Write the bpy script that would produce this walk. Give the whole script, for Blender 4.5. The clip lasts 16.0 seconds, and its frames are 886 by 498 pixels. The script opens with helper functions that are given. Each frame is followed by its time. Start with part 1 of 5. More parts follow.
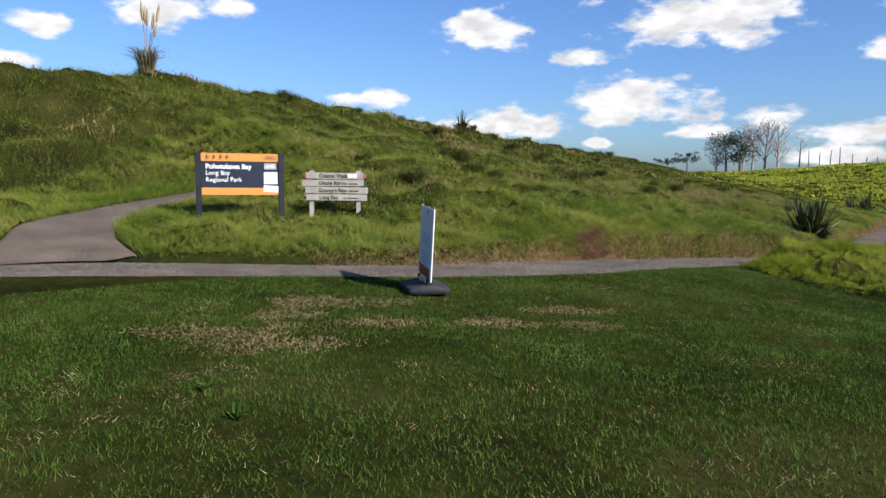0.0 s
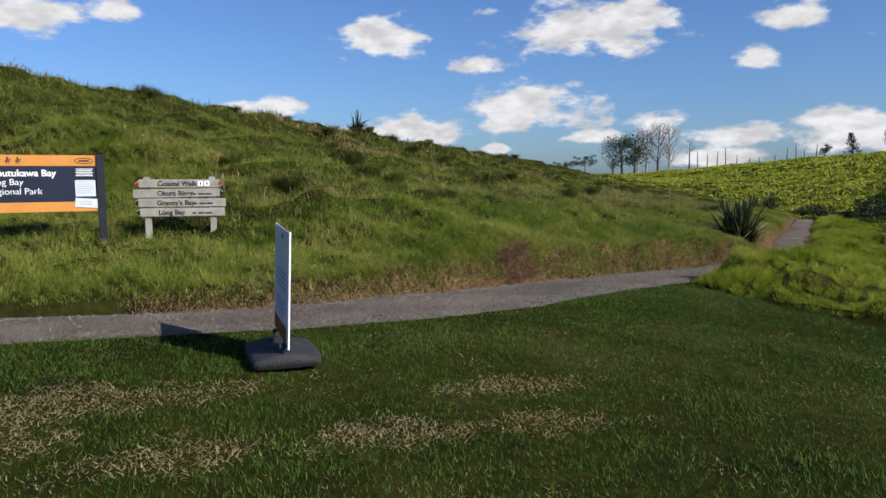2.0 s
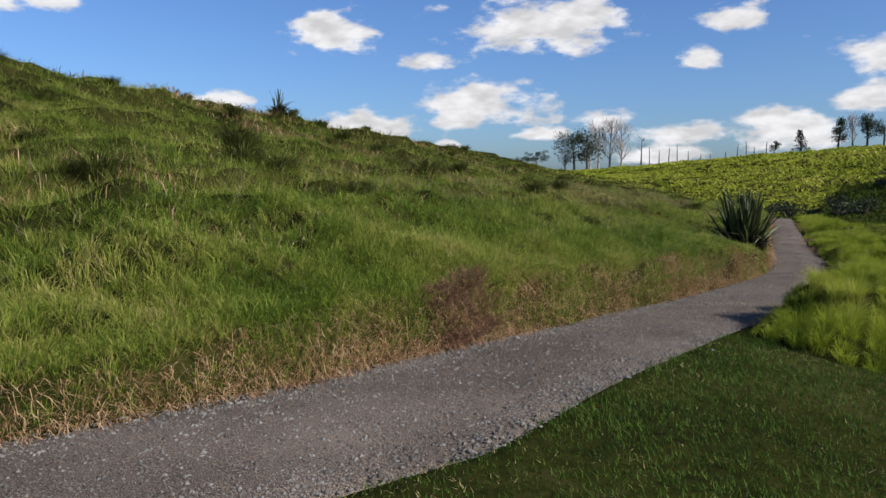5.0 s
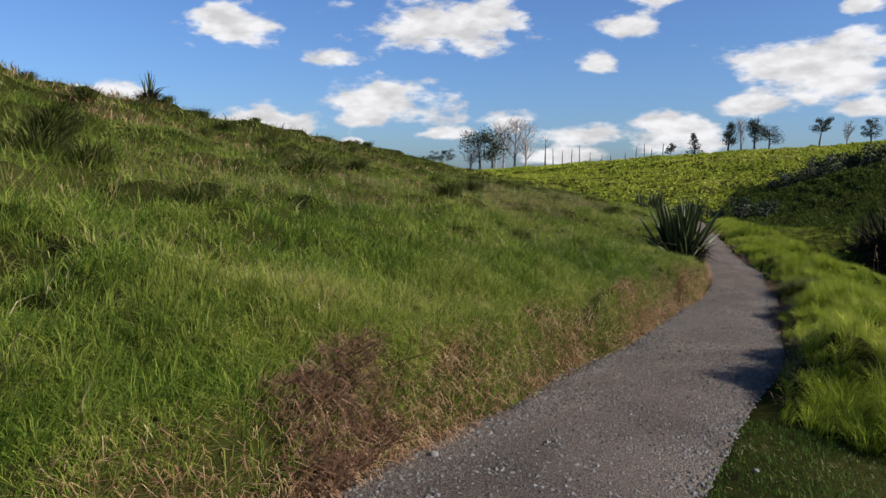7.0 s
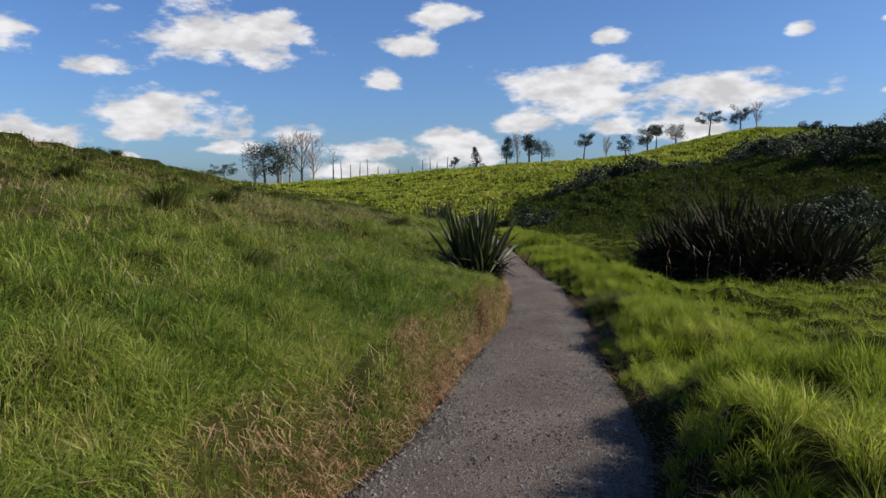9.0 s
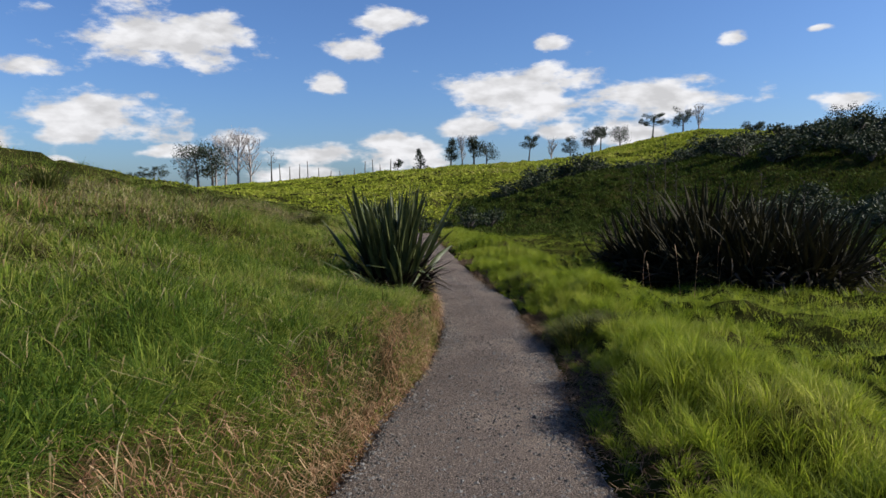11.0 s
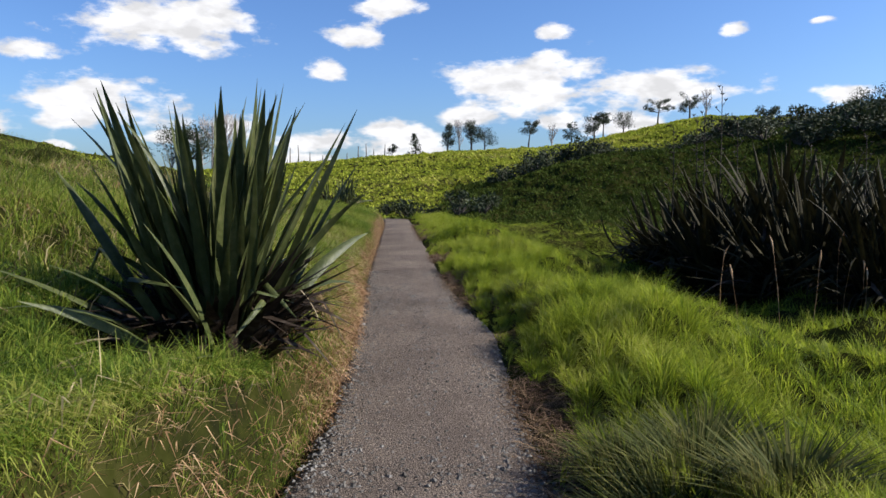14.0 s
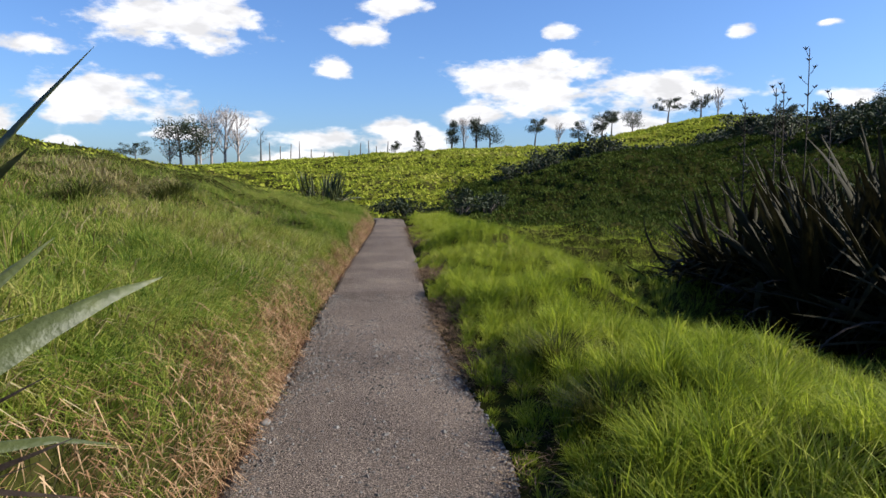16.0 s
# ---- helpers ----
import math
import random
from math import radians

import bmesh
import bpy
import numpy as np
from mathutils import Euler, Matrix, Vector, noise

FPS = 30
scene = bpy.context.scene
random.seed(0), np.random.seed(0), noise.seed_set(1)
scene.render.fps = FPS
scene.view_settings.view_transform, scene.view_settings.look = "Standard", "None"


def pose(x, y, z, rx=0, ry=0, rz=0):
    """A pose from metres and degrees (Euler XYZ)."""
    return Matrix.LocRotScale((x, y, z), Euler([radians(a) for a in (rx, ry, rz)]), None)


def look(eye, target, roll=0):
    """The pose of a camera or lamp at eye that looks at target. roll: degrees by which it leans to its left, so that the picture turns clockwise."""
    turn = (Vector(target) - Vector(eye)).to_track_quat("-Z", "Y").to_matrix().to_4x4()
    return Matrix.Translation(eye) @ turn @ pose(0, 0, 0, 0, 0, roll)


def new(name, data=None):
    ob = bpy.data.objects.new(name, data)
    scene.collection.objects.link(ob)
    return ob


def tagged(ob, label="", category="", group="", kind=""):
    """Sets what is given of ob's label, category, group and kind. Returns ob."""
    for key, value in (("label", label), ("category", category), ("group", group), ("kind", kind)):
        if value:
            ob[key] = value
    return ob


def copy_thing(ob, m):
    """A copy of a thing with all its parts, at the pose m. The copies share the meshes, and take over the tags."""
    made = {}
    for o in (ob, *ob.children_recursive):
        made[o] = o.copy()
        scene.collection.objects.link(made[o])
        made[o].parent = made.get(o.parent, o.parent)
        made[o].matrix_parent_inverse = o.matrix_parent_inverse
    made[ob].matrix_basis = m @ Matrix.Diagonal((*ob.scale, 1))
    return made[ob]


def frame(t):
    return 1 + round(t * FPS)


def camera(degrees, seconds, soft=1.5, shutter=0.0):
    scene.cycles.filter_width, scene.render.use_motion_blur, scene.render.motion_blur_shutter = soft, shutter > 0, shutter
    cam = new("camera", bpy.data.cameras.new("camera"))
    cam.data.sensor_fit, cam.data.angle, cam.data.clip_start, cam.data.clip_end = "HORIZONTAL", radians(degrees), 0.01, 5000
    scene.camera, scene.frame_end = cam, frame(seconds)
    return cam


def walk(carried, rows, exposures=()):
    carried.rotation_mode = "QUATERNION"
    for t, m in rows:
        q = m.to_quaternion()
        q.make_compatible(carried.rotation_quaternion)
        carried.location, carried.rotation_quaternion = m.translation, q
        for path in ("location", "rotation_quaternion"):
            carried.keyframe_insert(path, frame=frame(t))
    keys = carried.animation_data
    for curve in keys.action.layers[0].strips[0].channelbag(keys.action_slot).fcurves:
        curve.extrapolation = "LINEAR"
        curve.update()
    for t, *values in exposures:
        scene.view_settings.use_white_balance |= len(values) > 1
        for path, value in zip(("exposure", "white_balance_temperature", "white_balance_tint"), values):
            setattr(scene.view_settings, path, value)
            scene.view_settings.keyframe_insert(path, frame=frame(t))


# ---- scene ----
cam = camera(64.8, 16.0)
PATH = [
    (0, (7.096, -25.745, 2.579), (5.665, -24.364, 2.365), 0.7),
    (0.5, (6.47, -25.124, 2.602), (5.103, -23.678, 2.4), 0.3),
    (1, (5.896, -24.476, 2.589), (4.61, -22.958, 2.388), 0.0),
    (1.5, (5.306, -23.766, 2.536), (4.058, -22.216, 2.335), -0.1),
    (2, (4.859, -23.109, 2.516), (3.629, -21.544, 2.322), -0.4),
    (2.5, (4.452, -22.359, 2.477), (3.254, -20.768, 2.287), -0.4),
    (3, (3.992, -21.584, 2.461), (2.826, -19.97, 2.27), -0.5),
    (3.5, (3.551, -20.729, 2.436), (2.412, -19.098, 2.237), -0.6),
    (3.7, (3.353, -20.395, 2.419), (2.223, -18.757, 2.217), -0.6),
    (5.8, (1.388, -17.517, 2.371), (0.288, -15.859, 2.166), 0.4),
    (6, (1.239, -17.236, 2.385), (0.162, -15.563, 2.184), 0.3),
    (6.5, (0.868, -16.576, 2.385), (-0.123, -14.85, 2.186), 0.4),
    (7, (0.598, -15.961, 2.406), (-0.287, -14.18, 2.197), 0.4),
    (7.5, (0.363, -15.21, 2.359), (-0.402, -13.374, 2.158), 0.3),
    (8, (0.17, -14.461, 2.334), (-0.407, -12.556, 2.144), 0.1),
    (8.5, (0.076, -13.632, 2.261), (-0.33, -11.681, 2.083), -0.1),
    (9, (0.012, -12.773, 2.218), (-0.318, -10.807, 2.051), -0.4),
    (9.5, (-0.029, -11.909, 2.164), (-0.289, -9.933, 1.998), -0.4),
    (9.7, (-0.063, -11.555, 2.129), (-0.298, -9.575, 1.97), -0.5),
    (11.8, (-0.027, -7.128, 1.699), (-0.2, -5.142, 1.543), -0.5),
    (12, (0.0, -6.743, 1.66), (-0.178, -4.758, 1.502), -0.3),
    (12.5, (0.043, -5.873, 1.585), (-0.134, -3.887, 1.419), -0.3),
    (13, (0.08, -4.971, 1.538), (-0.096, -2.987, 1.36), -0.0),
    (13.5, (0.119, -4.143, 1.494), (-0.058, -2.159, 1.313), 0.0),
    (14, (0.123, -3.3, 1.457), (-0.05, -1.317, 1.269), 0.1),
    (14.5, (0.107, -2.492, 1.439), (-0.066, -0.508, 1.247), 0.1),
    (15, (0.086, -1.654, 1.397), (-0.085, 0.33, 1.205), 0.6),
    (15.5, (0.028, -0.821, 1.365), (-0.149, 1.162, 1.177), 0.6),
    (16, (0.0, 0.0, 1.343), (-0.184, 1.982, 1.152), 0.7),
]
walk(cam, [(t, look(eye, target, roll)) for t, eye, target, roll in PATH], exposures=[(0, 0.74), (2, 0.42), (3.5, 0.44), (7, 0.48), (9, 0.40), (12, 0.54), (14, 0.78), (16, 0.88)])

# ---------------------------------------------------------------- sky and sun
SUN_AZ, SUN_EL = radians(85), radians(32)


def link(tree, a, b):
    tree.links.new(a, b)


def math_node(tree, op, a, b=None, c=None):
    n = tree.nodes.new("ShaderNodeMath")
    n.operation = op
    for k, v in enumerate((a, b, c)):
        if v is None:
            continue
        if isinstance(v, (int, float)):
            n.inputs[k].default_value = v
        else:
            tree.links.new(v, n.inputs[k])
    return n.outputs[0]


# clouds of the day: bearing, height, half width and half height, in radians
CLOUDS_EAST = [(-0.550, 0.099, 0.109, 0.033), (-0.464, 0.206, 0.119, 0.035), (-0.208, 0.203, 0.041, 0.016), (-0.169, 0.240, 0.041, 0.016), (-0.250, 0.152, 0.033, 0.015), (0.065, 0.205, 0.025, 0.012), (0.024, 0.136, 0.125, 0.039), (0.226, 0.126, 0.088, 0.029), (-0.052, 0.093, 0.054, 0.016), (0.076, 0.087, 0.035, 0.013), (-0.270, 0.058, 0.060, 0.016), (-0.150, 0.060, 0.068, 0.027), (-0.455, 0.060, 0.041, 0.010), (-0.374, 0.077, 0.037, 0.015)]
CLOUDS_WEST = [(0.166, 0.081, 0.054, 0.018), (0.297, 0.197, 0.020, 0.009), (0.397, 0.199, 0.015, 0.005), (0.428, 0.110, 0.034, 0.013), (-0.622, 0.160, 0.036, 0.013), (-0.751, 0.194, 0.059, 0.032), (-0.912, 0.101, 0.051, 0.015), (-0.710, 0.070, 0.086, 0.022), (-1.323, 0.173, 0.030, 0.015), (-1.191, 0.202, 0.055, 0.021), (-1.088, 0.219, 0.032, 0.016), (-0.587, 0.044, 0.019, 0.008), (-1.355, 0.132, 0.040, 0.012), (-0.288, 0.028, 0.077, 0.013)]


def make_world():
    world = bpy.data.worlds.new("sky")
    scene.world = world
    world.use_nodes = True
    t = world.node_tree
    t.nodes.clear()
    out = t.nodes.new("ShaderNodeOutputWorld")
    bg = t.nodes.new("ShaderNodeBackground")
    sky = t.nodes.new("ShaderNodeTexSky")
    sky.sky_type = "NISHITA"
    sky.sun_disc = False
    sky.sun_elevation, sky.sun_rotation = SUN_EL, SUN_AZ
    sky.air_density, sky.dust_density, sky.ozone_density = 1.0, 1.0, 2.4
    tc = t.nodes.new("ShaderNodeTexCoord")
    big = t.nodes.new("ShaderNodeTexNoise")
    big.inputs["Scale"].default_value, big.inputs["Detail"].default_value = 16.0, 9.0
    big.inputs["Roughness"].default_value = 0.57
    stretch = t.nodes.new("ShaderNodeMapping")
    stretch.inputs["Scale"].default_value = (1, 1, 2.3)
    link(t, tc.outputs["Generated"], stretch.inputs["Vector"])
    link(t, stretch.outputs[0], big.inputs["Vector"])
    sep = t.nodes.new("ShaderNodeSeparateXYZ")
    link(t, tc.outputs["Generated"], sep.inputs[0])
    az = math_node(t, "ARCTAN2", sep.outputs[0], sep.outputs[1])
    el = math_node(t, "ARCSINE", sep.outputs[2])
    best = None
    for a, e, ra, re in CLOUDS_EAST + CLOUDS_WEST:
        p = math_node(t, "MULTIPLY", math_node(t, "SUBTRACT", az, a), 1 / (ra * 1.05))
        q = math_node(t, "MULTIPLY", math_node(t, "SUBTRACT", el, e), 1 / (re * 1.1))
        r = math_node(t, "SQRT", math_node(t, "ADD", math_node(t, "MULTIPLY", p, p), math_node(t, "MULTIPLY", q, q)))
        d = math_node(t, "SUBTRACT", 1.0, r)
        best = d if best is None else math_node(t, "MAXIMUM", best, d)
    best = math_node(t, "MAXIMUM", best, -0.9)
    ragged = math_node(t, "MULTIPLY", math_node(t, "SUBTRACT", big.outputs["Fac"], 0.505), 2.7)
    dens = math_node(t, "ADD", best, ragged)
    ramp = t.nodes.new("ShaderNodeMapRange")
    ramp.interpolation_type = "SMOOTHSTEP"
    ramp.inputs["From Min"].default_value, ramp.inputs["From Max"].default_value = -0.08, 0.46
    link(t, dens, ramp.inputs["Value"])
    fine = t.nodes.new("ShaderNodeTexNoise")
    fine.inputs["Scale"].default_value, fine.inputs["Detail"].default_value = 26.0, 5.0
    link(t, stretch.outputs[0], fine.inputs["Vector"])
    tone = t.nodes.new("ShaderNodeMapRange")
    tone.inputs["From Min"].default_value, tone.inputs["From Max"].default_value = 0.35, 0.62
    tone.inputs["To Min"].default_value, tone.inputs["To Max"].default_value = CLOUD_LOW, CLOUD_HIGH
    link(t, fine.outputs["Fac"], tone.inputs["Value"])
    cloud = t.nodes.new("ShaderNodeCombineXYZ")
    link(t, math_node(t, "MULTIPLY", tone.outputs[0], 1.0), cloud.inputs[0])
    link(t, math_node(t, "MULTIPLY", tone.outputs[0], 1.0), cloud.inputs[1])
    link(t, math_node(t, "MULTIPLY", tone.outputs[0], 1.03), cloud.inputs[2])
    tint = t.nodes.new("ShaderNodeMix")
    tint.data_type, tint.blend_type = "RGBA", "MULTIPLY"
    tint.inputs["Factor"].default_value = 1.0
    tint.inputs[7].default_value = (0.84, 1.14, 1.66, 1)
    link(t, sky.outputs[0], tint.inputs[6])
    mix = t.nodes.new("ShaderNodeMix")
    mix.data_type = "RGBA"
    link(t, ramp.outputs[0], mix.inputs["Factor"])
    link(t, tint.outputs[2], mix.inputs[6])
    link(t, cloud.outputs[0], mix.inputs[7])
    link(t, mix.outputs[2], bg.inputs["Color"])
    bg.inputs["Strength"].default_value = SKY_STRENGTH
    link(t, bg.outputs[0], out.inputs["Surface"])


SKY_STRENGTH, CLOUD_LOW, CLOUD_HIGH = 0.060, 7.6, 10.9
make_world()
sun = new("sun", bpy.data.lights.new("sun", "SUN"))
sun.data.energy, sun.data.angle, sun.data.color = 5.0, radians(0.6), (1.0, 0.95, 0.86)
to_sun = Vector((math.sin(SUN_AZ) * math.cos(SUN_EL), math.cos(SUN_AZ) * math.cos(SUN_EL), math.sin(SUN_EL)))
sun.matrix_world = look(to_sun * 100, (0, 0, 0))

# ---------------------------------------------------------------- materials


def material(name, colors, scale=4.0, rough=0.85, bump=0.0, bump_scale=40.0, spread=(0.3, 0.7), per_piece=0.0,
             fine=None, metallic=0.0, trans=0.0, vary=None, spec=0.3, grain=0.4):
    """A noise-driven surface: colors from dark to light, grain on top; per_piece shifts value by island, trans lets light through leaves."""
    m = bpy.data.materials.new(name)
    m.use_nodes = True
    t = m.node_tree
    b = t.nodes["Principled BSDF"]
    b.inputs["Roughness"].default_value, b.inputs["Metallic"].default_value = rough, metallic
    b.inputs["Specular IOR Level"].default_value = spec
    tc = t.nodes.new("ShaderNodeTexCoord")
    geo = t.nodes.new("ShaderNodeNewGeometry")
    n = t.nodes.new("ShaderNodeTexNoise")
    n.inputs["Scale"].default_value, n.inputs["Detail"].default_value = scale, 6.0
    link(t, geo.outputs["Position"] if vary == "world" else tc.outputs["Object"], n.inputs["Vector"])
    fac = n.outputs["Fac"]
    if fine:
        g = t.nodes.new("ShaderNodeTexNoise")
        g.inputs["Scale"].default_value, g.inputs["Detail"].default_value = fine, 4.0
        link(t, geo.outputs["Position"] if vary == "world" else tc.outputs["Object"], g.inputs["Vector"])
        fac = math_node(t, "ADD", math_node(t, "MULTIPLY", fac, 1 - grain), math_node(t, "MULTIPLY", g.outputs["Fac"], grain))
    if per_piece:
        fac = math_node(t, "ADD", fac, math_node(t, "MULTIPLY", math_node(t, "SUBTRACT", geo.outputs["Random Per Island"], 0.5), per_piece))
    ramp = t.nodes.new("ShaderNodeValToRGB")
    els = ramp.color_ramp.elements
    while len(els) < len(colors):
        els.new(0.5)
    for k, c in enumerate(colors):
        els[k].position = spread[0] + (spread[1] - spread[0]) * k / max(1, len(colors) - 1)
        els[k].color = (*c, 1)
    link(t, fac, ramp.inputs["Fac"])
    link(t, ramp.outputs[0], b.inputs["Base Color"])
    if bump:
        bn = t.nodes.new("ShaderNodeTexNoise")
        bn.inputs["Scale"].default_value, bn.inputs["Detail"].default_value = bump_scale, 5.0
        link(t, tc.outputs["Object"], bn.inputs["Vector"])
        bp = t.nodes.new("ShaderNodeBump")
        bp.inputs["Strength"].default_value, bp.inputs["Distance"].default_value = bump, 0.02
        link(t, bn.outputs["Fac"], bp.inputs["Height"])
        link(t, bp.outputs[0], b.inputs["Normal"])
    if trans:
        tl = t.nodes.new("ShaderNodeBsdfTranslucent")
        link(t, ramp.outputs[0], tl.inputs["Color"])
        mx = t.nodes.new("ShaderNodeMixShader")
        mx.inputs[0].default_value = trans
        link(t, b.outputs[0], mx.inputs[1])
        link(t, tl.outputs[0], mx.inputs[2])
        link(t, mx.outputs[0], t.nodes["Material Output"].inputs["Surface"])
    return m


# soil and turf, with the shade between grass tufts put into the colour
M_GROUND = material("ground_soil_turf_and_shade", [(0.012, 0.013, 0.005), (0.023, 0.025, 0.006), (0.042, 0.038, 0.013)], 0.6, 1.0, 0.6, 18, fine=9.0, vary="world", spec=0.0, spread=(0.36, 0.64))
M_GRASS = material("long_grass", [(0.044, 0.086, 0.011), (0.124, 0.187, 0.021), (0.238, 0.283, 0.039), (0.356, 0.333, 0.091), (0.422, 0.320, 0.145)], 0.35, 0.6, spread=(0.30, 0.80), per_piece=0.34, fine=1.7, trans=0.42, vary="world", spec=0.12)
M_GRASS_R = material("verge_grass", [(0.067, 0.107, 0.008), (0.173, 0.230, 0.017), (0.319, 0.360, 0.034), (0.418, 0.400, 0.107)], 0.6, 0.55, spread=(0.26, 0.78), per_piece=0.34, fine=2.2, trans=0.58, vary="world", spec=0.12)
M_LAWN = material("mown_grass", [(0.016, 0.044, 0.004), (0.036, 0.081, 0.009), (0.070, 0.129, 0.015), (0.133, 0.170, 0.043)], 0.9, 0.65, spread=(0.3, 0.76), per_piece=0.36, fine=4.5, trans=0.25, vary="world", spec=0.1)
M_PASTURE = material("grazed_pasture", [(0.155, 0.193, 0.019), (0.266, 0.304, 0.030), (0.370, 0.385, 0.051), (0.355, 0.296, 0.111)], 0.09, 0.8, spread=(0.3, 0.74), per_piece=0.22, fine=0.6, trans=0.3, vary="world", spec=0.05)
# slope grass: the shade lying on the valley side is put into this colour
M_SHADY = material("shade_toned_slope_grass", [(0.023, 0.037, 0.006), (0.045, 0.066, 0.010), (0.076, 0.089, 0.017)], 0.2, 0.8, spread=(0.3, 0.72), per_piece=0.25, fine=0.8, trans=0.25, vary="world", spec=0.05)
M_STRAW = material("dry_grass", [(0.151, 0.073, 0.037), (0.343, 0.195, 0.106), (0.493, 0.334, 0.197)], 1.5, 0.75, spread=(0.28, 0.72), per_piece=0.4, fine=6.0, trans=0.25, vary="world", spec=0.1)
M_GRAVEL = material("gravel", [(0.032, 0.026, 0.022), (0.107, 0.084, 0.070), (0.187, 0.146, 0.115), (0.374, 0.301, 0.238)], 0.9, 0.95, 1.0, 130, fine=120.0, spread=(0.37, 0.66), vary="world", spec=0.08, grain=0.78)
M_LITTER = material("brown_grass_litter", [(0.045, 0.026, 0.016), (0.12, 0.075, 0.045), (0.24, 0.165, 0.10)], 2.0, 0.85, spread=(0.28, 0.72), per_piece=0.45, fine=7.0, trans=0.1, vary="world", spec=0.05)
M_TUSSOCK = material("tussock_grass", [(0.023, 0.030, 0.008), (0.058, 0.070, 0.013), (0.130, 0.122, 0.034)], 1.2, 0.65, spread=(0.25, 0.78), per_piece=0.5, fine=3.0, trans=0.25, vary="world", spec=0.1)
M_STRAW_LAWN = material("worn_lawn_straw", [(0.132, 0.100, 0.040), (0.252, 0.199, 0.093), (0.345, 0.286, 0.152)], 1.5, 0.8, spread=(0.28, 0.72), per_piece=0.5, fine=6.0, trans=0.2, vary="world", spec=0.1)
M_STONE = material("gravel_stone", [(0.055, 0.049, 0.042), (0.107, 0.098, 0.087), (0.171, 0.158, 0.143)], 3, 0.85, spread=(0.2, 0.8), per_piece=0.7, vary="world")
M_FLAX = material("flax_leaf", [(0.026, 0.034, 0.011), (0.062, 0.074, 0.024), (0.145, 0.145, 0.062)], 3.0, 0.45, 0.25, 80, per_piece=0.3, fine=25.0, trans=0.16, spec=0.25)
# thicket leaves: the dark of their own shade is put into the colour
M_FLAX_SHADED = material("shaded_flax_leaf", [(0.010, 0.009, 0.004), (0.022, 0.019, 0.008), (0.050, 0.043, 0.015)], 3.0, 0.7, 0.25, 80, per_piece=0.3, fine=25.0, trans=0.1, spec=0.08)
# dead leaf brown, with the shade at the bush's foot put in
M_FLAX_DEAD = material("dead_flax_leaf_and_shade", [(0.015, 0.010, 0.007), (0.036, 0.025, 0.017), (0.144, 0.120, 0.090)], 5.0, 0.7, 0.3, 60, fine=14.0, spread=(0.35, 0.75), spec=0.1)
M_FLAX_DRY = material("flax_dry_leaf", [(0.14, 0.10, 0.06), (0.26, 0.21, 0.13), (0.40, 0.35, 0.25)], 4.0, 0.6, 0.3, 60, fine=20.0, trans=0.1)
M_STALK = material("flower_stalk", [(0.018, 0.013, 0.010), (0.04, 0.03, 0.02)], 8.0, 0.8)
M_SCRUB = material("scrub_foliage", [(0.014, 0.022, 0.009), (0.03, 0.042, 0.015), (0.055, 0.065, 0.025)], 1.5, 0.7, spread=(0.25, 0.75), per_piece=0.4, trans=0.15, vary="world")
M_PINE = material("conifer_foliage", [(0.014, 0.022, 0.012), (0.03, 0.042, 0.02), (0.05, 0.062, 0.028)], 1.0, 0.75, per_piece=0.4, trans=0.1, vary="world")
M_BARK = material("bark", [(0.05, 0.042, 0.036), (0.11, 0.095, 0.08)], 6.0, 0.9, 0.6, 30)
M_BARE = material("bare_twigs", [(0.246, 0.213, 0.197), (0.394, 0.353, 0.328)], 2.0, 0.9)
M_POST = material("weathered_post", [(0.082, 0.070, 0.057), (0.180, 0.156, 0.131)], 9.0, 0.9, 0.5, 40)
M_NAVY = material("navy_sign_paint", [(0.010, 0.014, 0.030), (0.016, 0.021, 0.042)], 3.0, 0.45, 0.1, 120, fine=30)
M_POSTDARK = material("dark_painted_post", [(0.006, 0.007, 0.013), (0.013, 0.014, 0.022)], 5.0, 0.6, 0.2, 60)
M_ORANGE = material("orange_sign_paint", [(0.492, 0.197, 0.041), (0.574, 0.246, 0.061)], 4.0, 0.5, 0.1, 90, fine=25)
M_WHITE = material("white_lettering", [(0.72, 0.73, 0.74), (0.82, 0.82, 0.82)], 20.0, 0.6)
M_PAPER = material("notice_paper", [(0.492, 0.525, 0.574), (0.590, 0.615, 0.656)], 6.0, 0.6)
M_BLACK = material("black_paint", [(0.010, 0.010, 0.010), (0.022, 0.021, 0.020)], 12.0, 0.6)
M_TIMBER = material("silvered_timber", [(0.164, 0.148, 0.127), (0.271, 0.254, 0.226), (0.361, 0.344, 0.312)], 5.0, 0.85, 0.5, 60, fine=45.0)
M_RED = material("red_paint", [(0.42, 0.035, 0.03), (0.55, 0.06, 0.05)], 8.0, 0.6)
M_BOARD = material("swing_board_face", [(0.508, 0.541, 0.582), (0.607, 0.631, 0.656)], 3.0, 0.4, 0.05, 60, fine=14)
M_BOARDTEXT = material("board_grey_ink", [(0.28, 0.31, 0.36), (0.36, 0.39, 0.44)], 20.0, 0.6)
M_RUST = material("board_orange_band", [(0.55, 0.13, 0.03), (0.65, 0.18, 0.05)], 6.0, 0.5)
M_RUBBER = material("black_rubber", [(0.014, 0.014, 0.016), (0.035, 0.035, 0.04)], 7.0, 0.75, 0.5, 50, fine=40)
M_TWIG = material("dead_bush_twigs", [(0.064, 0.030, 0.018), (0.148, 0.076, 0.041), (0.221, 0.127, 0.071)], 5.0, 0.85, per_piece=0.4, spread=(0.25, 0.75))
M_PAMPAS = material("pampas_plume", [(0.246, 0.180, 0.107), (0.377, 0.295, 0.197)], 4.0, 0.8, trans=0.2)
